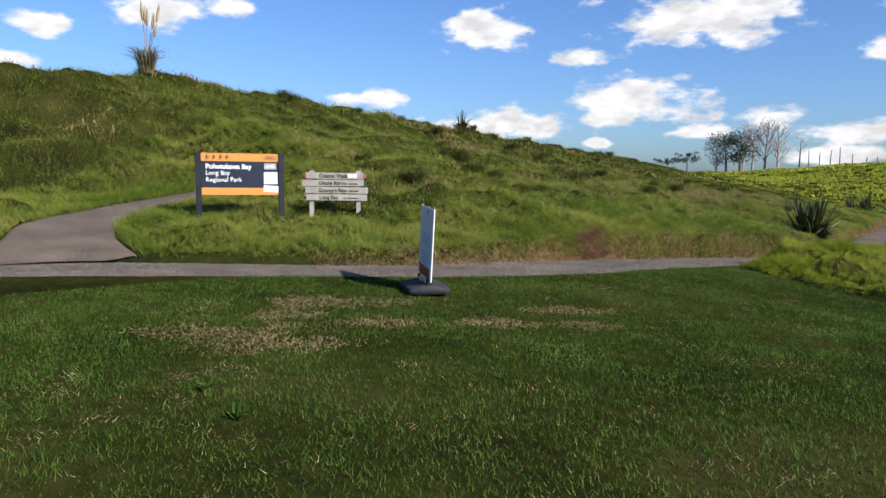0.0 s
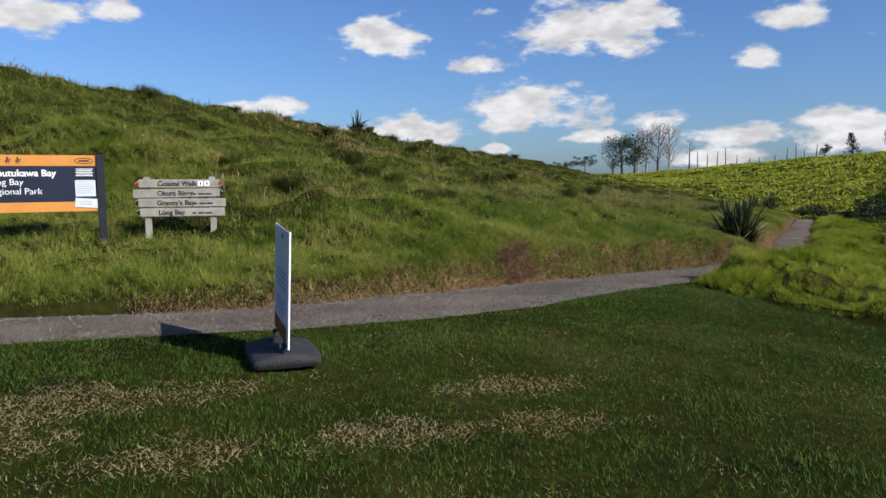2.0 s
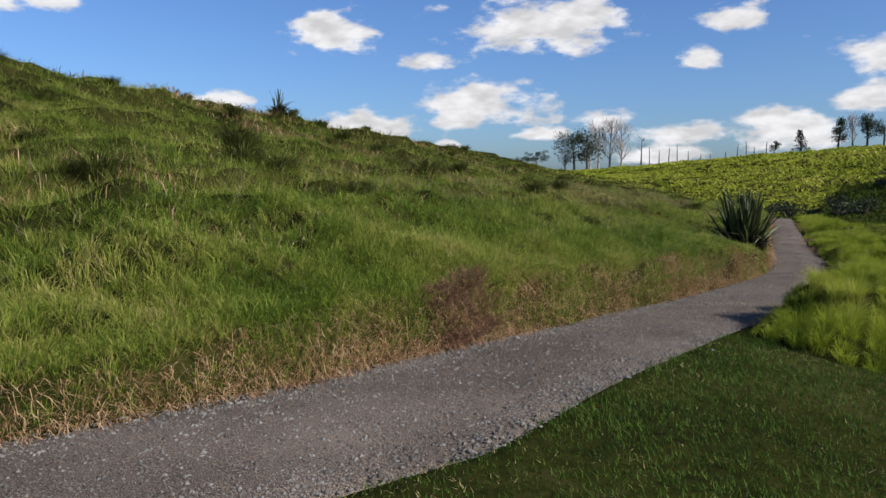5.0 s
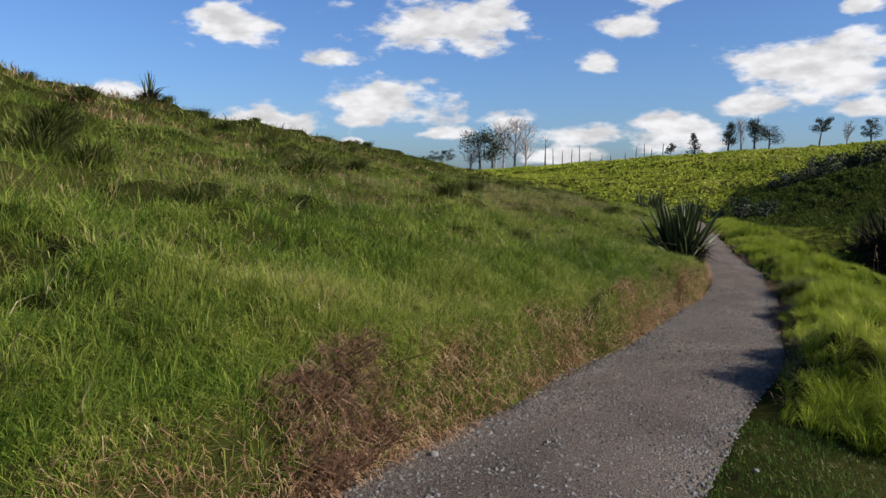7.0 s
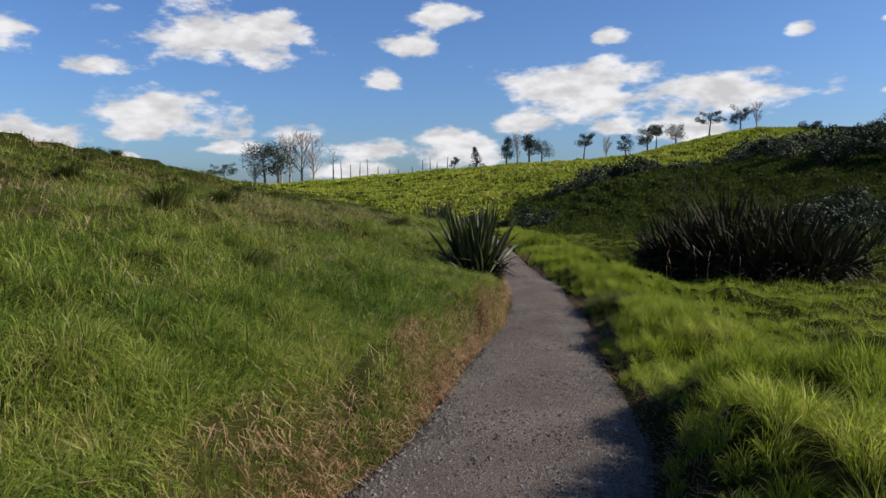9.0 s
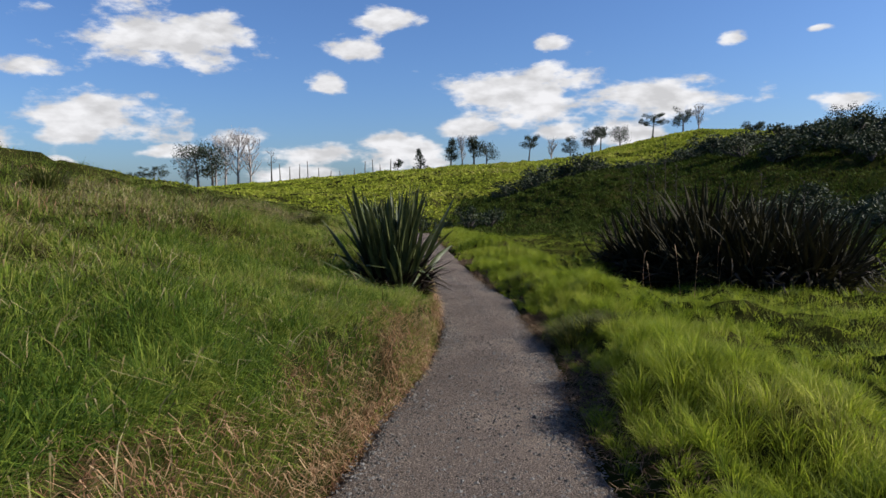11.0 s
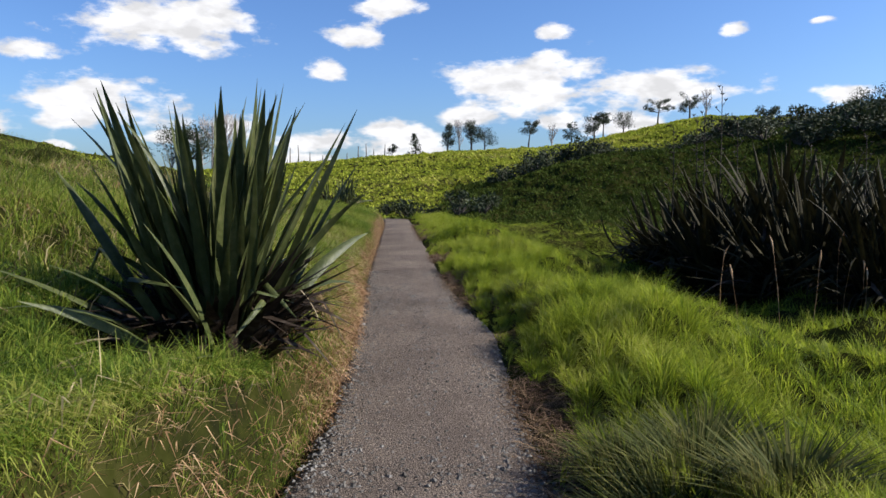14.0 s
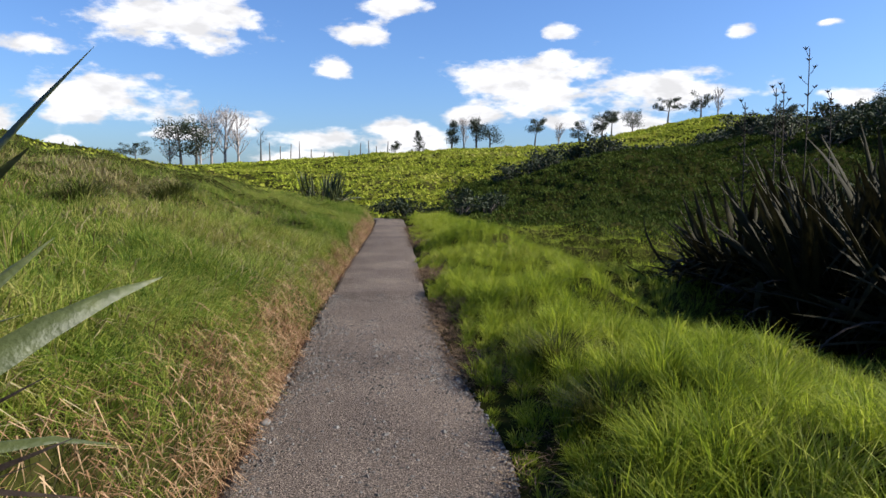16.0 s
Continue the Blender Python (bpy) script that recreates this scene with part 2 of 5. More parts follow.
M_PAMPAS_LEAF = material("pampas_leaf", [(0.05, 0.06, 0.02), (0.12, 0.12, 0.05), (0.22, 0.17, 0.09)], 4.0, 0.7, per_piece=0.5, trans=0.2)

# ---------------------------------------------------------------- shape of the land
_rng = np.random.RandomState(7)
_TAB = _rng.rand(256, 256)


def vnoise(x, y):
    xi, yi = np.floor(x).astype(int), np.floor(y).astype(int)
    fx, fy = x - xi, y - yi
    fx, fy = fx * fx * (3 - 2 * fx), fy * fy * (3 - 2 * fy)
    a, b = _TAB[xi & 255, yi & 255], _TAB[(xi + 1) & 255, yi & 255]
    c, d = _TAB[xi & 255, (yi + 1) & 255], _TAB[(xi + 1) & 255, (yi + 1) & 255]
    return (a * (1 - fx) + b * fx) * (1 - fy) + (c * (1 - fx) + d * fx) * fy


def fbm(x, y, octaves=4):
    s, amp, tot = 0, 1.0, 0
    for k in range(octaves):
        s = s + amp * vnoise(x * 2**k + 17.3 * k, y * 2**k + 5.1 * k)
        tot += amp
        amp *= 0.5
    return s / tot


def step(a):
    a = np.clip(a, 0, 1)
    return a * a * (3 - 2 * a)


# main path: x, y, half width along its middle; and the branch that climbs behind the signs
MAIN = np.array([(-9.5, -28, 1.0), (-6.6, -25.4, 1.0), (-4.9, -22.9, 0.85), (-3.8, -21.1, 0.8), (-2.45, -19.2, 0.72), (-1.6, -17.9, 0.78), (-1.05, -16.5, 0.9),
                 (-0.72, -15.2, 0.95), (-0.7, -13.8, 0.9), (-0.6, -12.5, 0.85), (-0.45, -11, 0.8), (-0.38, -9.6, 0.84), (-0.18, -8.1, 0.84), (-0.2, -6.5, 0.8),
                 (-0.25, -4, 0.74), (-0.18, -2.2, 0.68), (-0.2, -0.7, 0.66), (-0.33, 0.9, 0.6), (-0.45, 1.9, 0.62), (-0.6, 3.2, 0.65), (-1.15, 6, 0.58), (-1.5, 8, 0.57),
                 (-2.45, 14, 0.55), (-3.4, 20, 0.5), (-4.1, 24, 0.5), (-6.0, 28, 0.5), (-10, 32, 0.5)])
BRANCH = np.array([(-5.2, -22.4, 1.1), (-6.6, -22.1, 0.95), (-7.9, -21.6, 0.85), (-8.75, -20.7, 0.64), (-9.6, -19.6, 0.52), (-10.4, -18.3, 0.42), (-11.0, -17.3, 0.35), (-11.8, -16.0, 0.3)])


def off_path(x, y, line):
    """Distance past the edge of a path (negative on it)."""
    best = np.full(np.shape(x), 1e9)
    for (ax, ay, aw), (bx, by, bw) in zip(line[:-1], line[1:]):
        dx, dy = bx - ax, by - ay
        k = np.clip(((x - ax) * dx + (y - ay) * dy) / (dx * dx + dy * dy), 0, 1)
        best = np.minimum(best, np.hypot(x - ax - k * dx, y - ay - k * dy) - (aw + (bw - aw) * k))
    return best


def path_height(y):
    return np.interp(y, [-30, -25, -16, -12.4, -8, -5.5, -1, 0, 4, 14, 24, 30], [1.15, 1.1, 0.9, 0.72, 0.47, 0.28, 0.05, 0.02, 0, 0, 0.02, -0.25])


def edges(y):
    c, w = np.interp(y, MAIN[:, 1], MAIN[:, 0]), np.interp(y, MAIN[:, 1], MAIN[:, 2])
    return c - w, c + w


def land(x, y, bumps=True):
    x, y = np.asarray(x, float), np.asarray(y, float)
    zp = path_height(y)
    xl, xr = edges(y)
    u, v = xl - x, x - xr
    bank = np.interp(y, [-24, -19, -15, -11, -4, 3, 7, 12, 24], [0.05, 0.16, 0.34, 0.5, 0.62, 0.55, 0.36, 0.25, 0.2])
    ridge = np.interp(y, [-60, -30, -20, -14, -10, -5, 3.7, 12, 19, 26, 33, 45, 60, 90], [5, 5.8, 6.2, 6.4, 6.25, 5.85, 5.0, 4.65, 4.15, 3.4, 2.9, 2.4, 2, 1.5])
    s = u / np.maximum(xl + 22, 4)
    g = np.interp(s, [0, 0.2, 0.5, 0.75, 0.9, 1.0, 1.3, 2.5], [0, 0.20, 0.44, 0.66, 0.87, 1.0, 0.95, 0.3])
    low = np.interp(s, [0, 0.2, 0.45, 0.55, 0.75, 0.9, 1.0, 1.3, 2.5], [0, 0.078, 0.155, 0.26, 0.60, 0.87, 1.0, 0.95, 0.3])
    g = g + (low - g) * step((-13.5 - y) / 3.5)
    left = zp + bank * step(u / 0.34) + (ridge - zp - bank) * g
    drop = np.interp(y, [-26, -21, -14, -9, 0, 8, 20, 40], [0, 0.05, 0.32, 0.26, 0.24, 0.4, 0.4, 0.6])
    right = zp - drop * step(v / 4.2) + 0.05 * step(v / 0.5) * step((y + 11) / 2)
    shoulder = np.interp(y, [-11, -9.6, -6, -3, 0, 2, 8, 14, 20], [0, 0.8, 0.85, 0.62, 0.42, 0.34, 0.45, 0.4, 0.2])
    right = right + (0.06 + 0.50 * np.clip(2.2 * (fbm(x * 0.9 + 70, y * 0.8, 2) - 0.28), 0, 1)) * step((v + 0.02 - 0.24 * step((y + 5) / 4)) / (0.5 + 0.25 * step((y + 5) / 4))) * (1 - 0.5 * step((v - 0.9) / 2.4)) * shoulder
    z = np.where(u > 0, left, np.where(v > 0, right, zp))
    z = z - 0.17 * np.exp(-(((u - 0.03) / 0.14) ** 2)) * step((y + 12.5) / 3)
    z = z - 0.42 * np.exp(-(((x + 1.68) / 0.5) ** 2) - (((y - 0.4) / 0.75) ** 2))
    fade = 1 - step((y - 34) / 70)
    z = z * fade
    z = z + 4.9 * step((x - 9) / 30) * step((y + 4) / 62) * (1 - step((y - 120) / 160))
    z = z + 3.9 * step((x + 7) / 17) * np.exp(-(((y - 56) / 17) ** 2)) * (1 - 0.6 * step((x - 18) / 30))
    far = np.interp(x, [-400, -120, -57, -32, -12, 11, 35, 60, 400], [1, 3, 4.2, 6.2, 7.7, 9.0, 9.4, 9.6, 6])
    z = z + far * step((y - 42) / 108) * (1 - 0.7 * step((y - 150) / 200))
    if bumps:
        d = np.minimum(off_path(x, y, MAIN), off_path(x, y, BRANCH))
        lawn = lawn_mask(x, y)
        wild = step(d / 1.2) * (1 - lawn)
        z = z + wild * (0.5 * (fbm(x * 0.4, y * 0.4, 3) - 0.5) + (0.34 + 0.35 * step((-x - 6) / 8)) * (fbm(x * 1.0 + 40, y * 1.0, 2) - 0.5) + 0.34 * (fbm(x * 2.2 + 11, y * 2.2, 2) - 0.5))
        z = z + lawn * step(d / 0.6) * 0.05 * (fbm(x * 0.8, y * 0.8, 3) - 0.5)
        z = z + step((np.hypot(x, y - 20) - 40) / 60) * 0.9 * (fbm(x * 0.12, y * 0.12, 3) - 0.5)
        slope = step((y - 12) / 12) * step((x - 3 + 0.25 * (y - 20)) / 8) * step((170 - y) / 30)
        far_slope = step((y - 70) / 30) * step((170 - y) / 30)
        tread = z + 1.5 * fbm(x * 0.16, y * 0.16, 3)
        z = z + np.maximum(slope, far_slope) * (0.13 * np.sin(2 * np.pi * tread / 0.62) + 0.5 * (fbm(x * 0.55 + 3, y * 0.55, 3) - 0.5))
    return z


def lawn_mask(x, y):
    """1 where the grass is mown: right of the path before the tall verge begins."""
    xl, xr = edges(y)
    limit = np.interp(x, [-1, 0.6, 1.5, 2.5, 4, 8, 14], [-10.4, -10.2, -10.9, -11.2, -11.6, -13, -15]) + 0.5 * (fbm(x * 1.1 + 9, y * 1.1, 2) - 0.5)
    return step((limit - y) / 0.25) * step((x - (xl + xr) / 2) / 0.3)


def mesh_object(name, verts, faces, mat, kind="", label="", category="", parent=None, smooth=True):
    me = bpy.data.meshes.new(name)
    verts = np.asarray(verts, dtype=np.float32)
    faces = np.asarray(faces, dtype=np.int32)
    me.vertices.add(len(verts))
    me.vertices.foreach_set("co", verts.ravel())
    k = faces.shape[1]
    me.loops.add(faces.size)
    me.loops.foreach_set("vertex_index", faces.ravel())
    me.polygons.add(len(faces))
    me.polygons.foreach_set("loop_start", np.arange(0, faces.size, k, dtype=np.int32))
    me.polygons.foreach_set("use_smooth", np.full(len(faces), smooth))
    me.materials.append(mat)
    me.update(calc_edges=True)
    ob = new(name, me)
    if parent:
        ob.parent = parent
    return tagged(ob, label, category, "", kind)


def grid_faces(nx, ny):
    i, j = np.meshgrid(np.arange(nx - 1), np.arange(ny - 1), indexing="ij")
    a = (i * ny + j).ravel()
    return np.stack([a, a + ny, a + ny + 1, a + 1], -1)


def spaced(lo, hi, pitch, reach_lo, reach_hi, growth=1.13):
    mid = list(np.arange(lo, hi + pitch / 2, pitch))
    down, d, p = [], pitch, lo
    while p > reach_lo:
        d *= growth
        p -= d
        down.append(p)
    up, d, p = [], pitch, mid[-1]
    while p < reach_hi:
        d *= growth
        p += d
        up.append(p)
    return np.array(down[::-1] + mid + up)


gx, gy = spaced(-7, 5, 0.09, -3000, 3000, 1.058), spaced(-26, 13, 0.14, -3000, 3000, 1.05)
GX, GY = np.meshgrid(gx, gy, indexing="ij")
GZ = land(GX, GY)
on_path = np.minimum(off_path(GX, GY, MAIN), off_path(GX, GY, BRANCH))
GZ = GZ - 0.05 * step((0.02 - on_path) / 0.15)
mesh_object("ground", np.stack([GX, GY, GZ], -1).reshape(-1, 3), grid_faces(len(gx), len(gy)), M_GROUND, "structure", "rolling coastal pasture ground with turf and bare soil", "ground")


def ground_z(x, y):
    """Height of the ground sheet itself."""
    i, j = np.clip(np.searchsorted(gx, x) - 1, 0, len(gx) - 2), np.clip(np.searchsorted(gy, y) - 1, 0, len(gy) - 2)
    p, q = (x - gx[i]) / (gx[i + 1] - gx[i]), (y - gy[j]) / (gy[j + 1] - gy[j])
    return (GZ[i, j] * (1 - p) + GZ[i + 1, j] * p) * (1 - q) + (GZ[i, j + 1] * (1 - p) + GZ[i + 1, j + 1] * p) * q


def path_mesh(name, line, label, lift):
    """A strip of compacted gravel with crumbled edges."""
    seg = np.r_[0, np.cumsum(np.hypot(*np.diff(line[:, :2], axis=0).T))]
    s = np.arange(0, seg[-1], 0.1)
    px, py, pw = (np.interp(s, seg, line[:, k]) for k in range(3))
    for _ in range(12):
        px[1:-1], py[1:-1] = (px[:-2] + 2 * px[1:-1] + px[2:]) / 4, (py[:-2] + 2 * py[1:-1] + py[2:]) / 4
    tx, ty = np.gradient(px), np.gradient(py)
    n = np.hypot(tx, ty)
    nx_, ny_ = -ty / n, tx / n
    across = np.linspace(-1.12, 1.12, 29)
    wl = pw * (1 + 0.16 * (fbm(s * 0.9, s * 0 + 3, 3) - 0.5))
    X = px[:, None] + nx_[:, None] * across * wl[:, None]
    Y = py[:, None] + ny_[:, None] * across * wl[:, None]
    Z = land(X, Y, False) if name == "branch_path" else np.where(np.abs(across) < 2, path_height(Y), 0)
    Z = Z + lift + 0.025 * (1 - across**2) - 0.10 * step((np.abs(across) - 0.93) / 0.18)
    Z = Z + 0.012 * (fbm(X * 1.3, Y * 1.3, 3) - 0.5)
    return mesh_object(name, np.stack([X, Y, Z], -1).reshape(-1, 3), grid_faces(len(s), len(across)), M_GRAVEL, "structure", label, "path")


path_mesh("gravel_path", MAIN, "grey compacted gravel walking path with crumbled edges", 0.0)
path_mesh("branch_path", BRANCH, "grey gravel track climbing the hillside", 0.03)

# ---------------------------------------------------------------- small helpers for things


def part(name, bm, mat, parent, label="", smooth=False):
    me = bpy.data.meshes.new(name)
    bm.to_mesh(me)
    bm.free()
    me.materials.append(mat)
    if smooth:
        me.polygons.foreach_set("use_smooth", [True] * len(me.polygons))
    ob = new(name, me)
    if parent:
        ob.parent = parent
    return tagged(ob, label)


def thing(name, m, label, category, group=""):
    ob = new(name)
    ob.empty_display_size = 0.2
    ob.matrix_world = m
    return tagged(ob, label, category, group)


def box(sx, sy, sz, at=(0, 0, 0), bevel=0.004, m=None):
    bm = bmesh.new()
    bmesh.ops.create_cube(bm, size=1)
    bmesh.ops.scale(bm, vec=(sx, sy, sz), verts=bm.verts)
    if bevel:
        bmesh.ops.bevel(bm, geom=bm.edges[:], offset=bevel, segments=2, affect="EDGES", profile=0.5)
    bmesh.ops.translate(bm, vec=at, verts=bm.verts)
    if m is not None:
        bmesh.ops.transform(bm, matrix=m, verts=bm.verts)
    return bm


def tube(points, radii, sides=6):
    """A tapered tube along points, as vertices and triangles."""
    pts = [Vector(p) for p in points]
    vs, fs = [], []
    for k, p in enumerate(pts):
        d = (pts[min(k + 1, len(pts) - 1)] - pts[max(k - 1, 0)]).normalized()
        a = d.orthogonal().normalized()
        b = d.cross(a)
        for i in range(sides):
            w = 2 * math.pi * i / sides
            vs.append(p + (a * math.cos(w) + b * math.sin(w)) * radii[k])
        if k:
            o = (k - 1) * sides
            for i in range(sides):
                j = (i + 1) % sides
                fs += [(o + i, o + j, o + sides + j), (o + i, o + sides + j, o + sides + i)]
    return vs, fs


def joined(pieces):
    vs, fs = [], []
    for v, f in pieces:
        o = len(vs)
        vs += [tuple(p) for p in v]
        fs += [tuple(i + o for i in q) for q in f]
    return vs, fs


def words(name, text, size, mat, parent, m, bold=0.0):
    cu = bpy.data.curves.new(name, "FONT")
    cu.body, cu.size, cu.extrude, cu.offset = text, size, 0.0015, bold
    ob = bpy.data.objects.new(name, cu)
    scene.collection.objects.link(ob)
    me = bpy.data.meshes.new_from_object(ob.evaluated_get(bpy.context.evaluated_depsgraph_get()))
    bpy.data.objects.remove(ob)
    me.materials.clear()
    me.materials.append(mat)
    t = new(name, me)
    t.parent = parent
    t.matrix_local = m
    return t


FRONT = Matrix.Rotation(math.pi / 2, 4, "X")  # letters stand upright, facing -y of their thing


def height(x, y):
    return float(ground_z(np.array([x]), np.array([y]))[0])


# ---------------------------------------------------------------- park sign
def facing(a, b, z):
    """A frame with x running from a to b, standing at their middle."""
    rz = math.degrees(math.atan2(b[1] - a[1], b[0] - a[0]))
    return pose((a[0] + b[0]) / 2, (a[1] + b[1]) / 2, z, 0, 0, rz)


def park_sign():
    a, b = (-7.27, -19.14), (-6.5, -17.6)
    w = math.hypot(b[0] - a[0], b[1] - a[1])
    sign = thing("park_sign", facing(a, b, 1.62), "navy and orange park sign on two dark posts in long grass", "sign")
    for sx in (-1, 1):
        part("post", box(0.12, 0.12, 1.66, (sx * (w / 2), 0, 0.53), 0.008), M_POSTDARK, sign)
    iw = w - 0.124
    board = part("board", box(iw, 0.04, 0.56, (0, -0.012, 0.89), 0.003), M_NAVY, sign, "navy painted board")
    part("top_band", box(iw, 0.044, 0.17, (0, -0.012, 1.258), 0.003), M_ORANGE, sign, "orange painted band")
    part("bottom_band", box(iw, 0.044, 0.155, (0, -0.012, 0.53), 0.003), M_ORANGE, sign, "orange painted band")
    x0 = -iw / 2 + 0.085
    for text, z, size, bold in (("Pohutukawa Bay", 1.015, 0.142, 0.0035), ("Long Bay", 0.88, 0.135, 0.0), ("Regional Park", 0.735, 0.135, 0.0)):
        words("lettering", text, size, M_WHITE, board, Matrix.Translation((x0, -0.036, z)) @ FRONT, bold)
    for k in range(4):
        x = x0 + 0.03 + k * 0.135
        bm = bmesh.new()
        bmesh.ops.create_cone(bm, cap_ends=True, segments=10, radius1=0.014, radius2=0.014, depth=0.004,
                              matrix=Matrix.Translation((x, -0.037, 1.295)) @ Matrix.Rotation(math.pi / 2, 4, "X"))
        for dx, dz, sx, sz, r in ((0.0, 1.262, 0.02, 0.05, 12), (-0.018, 1.235, 0.012, 0.05, -28), (0.02, 1.235, 0.012, 0.05, 30), (0.03, 1.27, 0.05, 0.010, 20)):
            o = box(sx, 0.004, sz, (0, 0, 0), 0.0, Matrix.Translation((x + dx, -0.037, dz)) @ Matrix.Rotation(radians(r), 4, "Y"))
            me = bpy.data.meshes.new("tmp")
            o.to_mesh(me)
            o.free()
            bm.from_mesh(me)
            bpy.data.meshes.remove(me)
        part("pictogram", bm, M_BLACK, sign, "small black activity symbol")
    v, f = tube([(iw / 2 - 0.17 + 0.13 * math.cos(q), -0.036, 1.255 + 0.042 * math.sin(q)) for q in np.linspace(0, 2 * math.pi, 25)], [0.006] * 25, 5)
    mesh_object("emblem", v, f, M_BLACK, parent=sign)
    part("emblem_bar", box(0.15, 0.004, 0.024, (iw / 2 - 0.17, -0.036, 1.255), 0.0), M_NAVY, sign)
    notice = part("notice", box(0.29, 0.006, 0.26, (iw / 2 - 0.165, -0.036, 0.82), 0.001), M_PAPER, sign, "pale printed notice")
    rules = part("notice", box(0.29, 0.006, 0.15, (iw / 2 - 0.165, -0.036, 1.07), 0.001), M_NAVY, sign, "dark notice with white lines of print")
    for k in range(5):
        part("print_line", box(0.25 - 0.03 * (k % 2), 0.003, 0.012, (iw / 2 - 0.17, -0.041, 1.125 - 0.026 * k), 0), M_WHITE, rules)
    for k in range(6):
        part("print_line", box(0.24 - 0.04 * (k % 3 == 1), 0.003, 0.008, (iw / 2 - 0.165, -0.041, 0.92 - 0.035 * k), 0), M_BOARDTEXT, notice)
    slip = part("notice", box(0.32, 0.006, 0.145, (0, 0, 0), 0.001, Matrix.Translation((iw / 2 - 0.16, -0.041, 0.585)) @ Matrix.Rotation(radians(4), 4, "Y")), M_PAPER, sign, "white paper notice taped askew")
    for k in range(3):
        part("print_line", box(0.18, 0.003, 0.008, (iw / 2 - 0.17, -0.046, 0.61 - 0.025 * k), 0), M_BOARDTEXT, slip)


park_sign()


def finger_sign():
    a, b = (-6.52, -17.05), (-5.64, -15.88)
    w = math.hypot(b[0] - a[0], b[1] - a[1])
    sign = thing("track_sign", facing(a, b, 1.55), "weathered grey timber track sign with four pointed planks", "sign")
    for sx in (-0.36, 0.36):
        part("post", box(0.10, 0.09, 1.42, (sx * w, 0.065, 0.36), 0.006), M_TIMBER, sign)
    texts = (("Coastal Walk", "both"), ("Okura River", "right"), ("Granny's Bay", "left"), ("Long Bay", "left"))
    for k, (text, point) in enumerate(texts):
        z = 0.955 - k * 0.163
        h, hw, d = 0.142, w / 2 + 0.01 * ((k * 7) % 3 - 1), 0.04
        l_in = 0.085 if point in ("both", "left") else 0.0
        r_in = 0.085 if point in ("both", "right") else 0.0
        outline = [(-hw + l_in, -h / 2), (hw - r_in, -h / 2), (hw, 0), (hw - r_in, h / 2), (-hw + l_in, h / 2), (-hw, 0)]
        bm = bmesh.new()
        face = bm.faces.new([bm.verts.new((x, -d / 2, z + y)) for x, y in outline])
        out = bmesh.ops.extrude_face_region(bm, geom=[face])
        bmesh.ops.translate(bm, vec=(0, d, 0), verts=[v for v in out["geom"] if isinstance(v, bmesh.types.BMVert)])
        bmesh.ops.bevel(bm, geom=[e for e in bm.edges if abs(e.verts[0].co.z - e.verts[1].co.z) < 1e-4], offset=0.005, segments=1, affect="EDGES")
        bmesh.ops.recalc_face_normals(bm, faces=bm.faces)
        bmesh.ops.transform(bm, matrix=Matrix.Rotation(radians((0.4, -0.5, 0.3, 0.2)[k]), 4, "Y"), verts=bm.verts)
        plank = part("plank", bm, M_TIMBER, sign)
        words("lettering", text, 0.115, M_BLACK, plank, Matrix.Translation((-hw + 0.37, -d / 2 - 0.003, z - 0.04)) @ FRONT, 0.003)
        mat = M_RED if k == 0 else M_BLACK
        for side, on in ((-1, l_in), (1, r_in)):
            if on:
                bm = bmesh.new()
                vs = [bm.verts.new((side * (hw - 0.008), -d / 2 - 0.003, z)), bm.verts.new((side * (hw - 0.08), -d / 2 - 0.003, z + 0.05)), bm.verts.new((side * (hw - 0.08), -d / 2 - 0.003, z - 0.05))]
                bm.faces.new(vs)
                bmesh.ops.solidify(bm, geom=bm.faces[:], thickness=0.002)
                part("arrow", bm, mat, plank, "painted arrow point")
        if k == 0:
            for q in (0, 1):
                part("symbol", box(0.085, 0.003, 0.085, (hw - 0.38 + q * 0.105, -d / 2 - 0.002, z), 0), M_WHITE, plank, "small white walking symbol")
                part("symbol_mark", box(0.02, 0.002, 0.05, (hw - 0.38 + q * 0.105, -d / 2 - 0.005, z), 0), M_BLACK, plank)
        else:
            for q in range(3):
                part("small_print", box(0.06 + 0.03 * q, 0.002, 0.026, (hw - 0.50 + q * 0.115, -d / 2 - 0.002, z - 0.018), 0), M_BLACK, plank)


finger_sign()


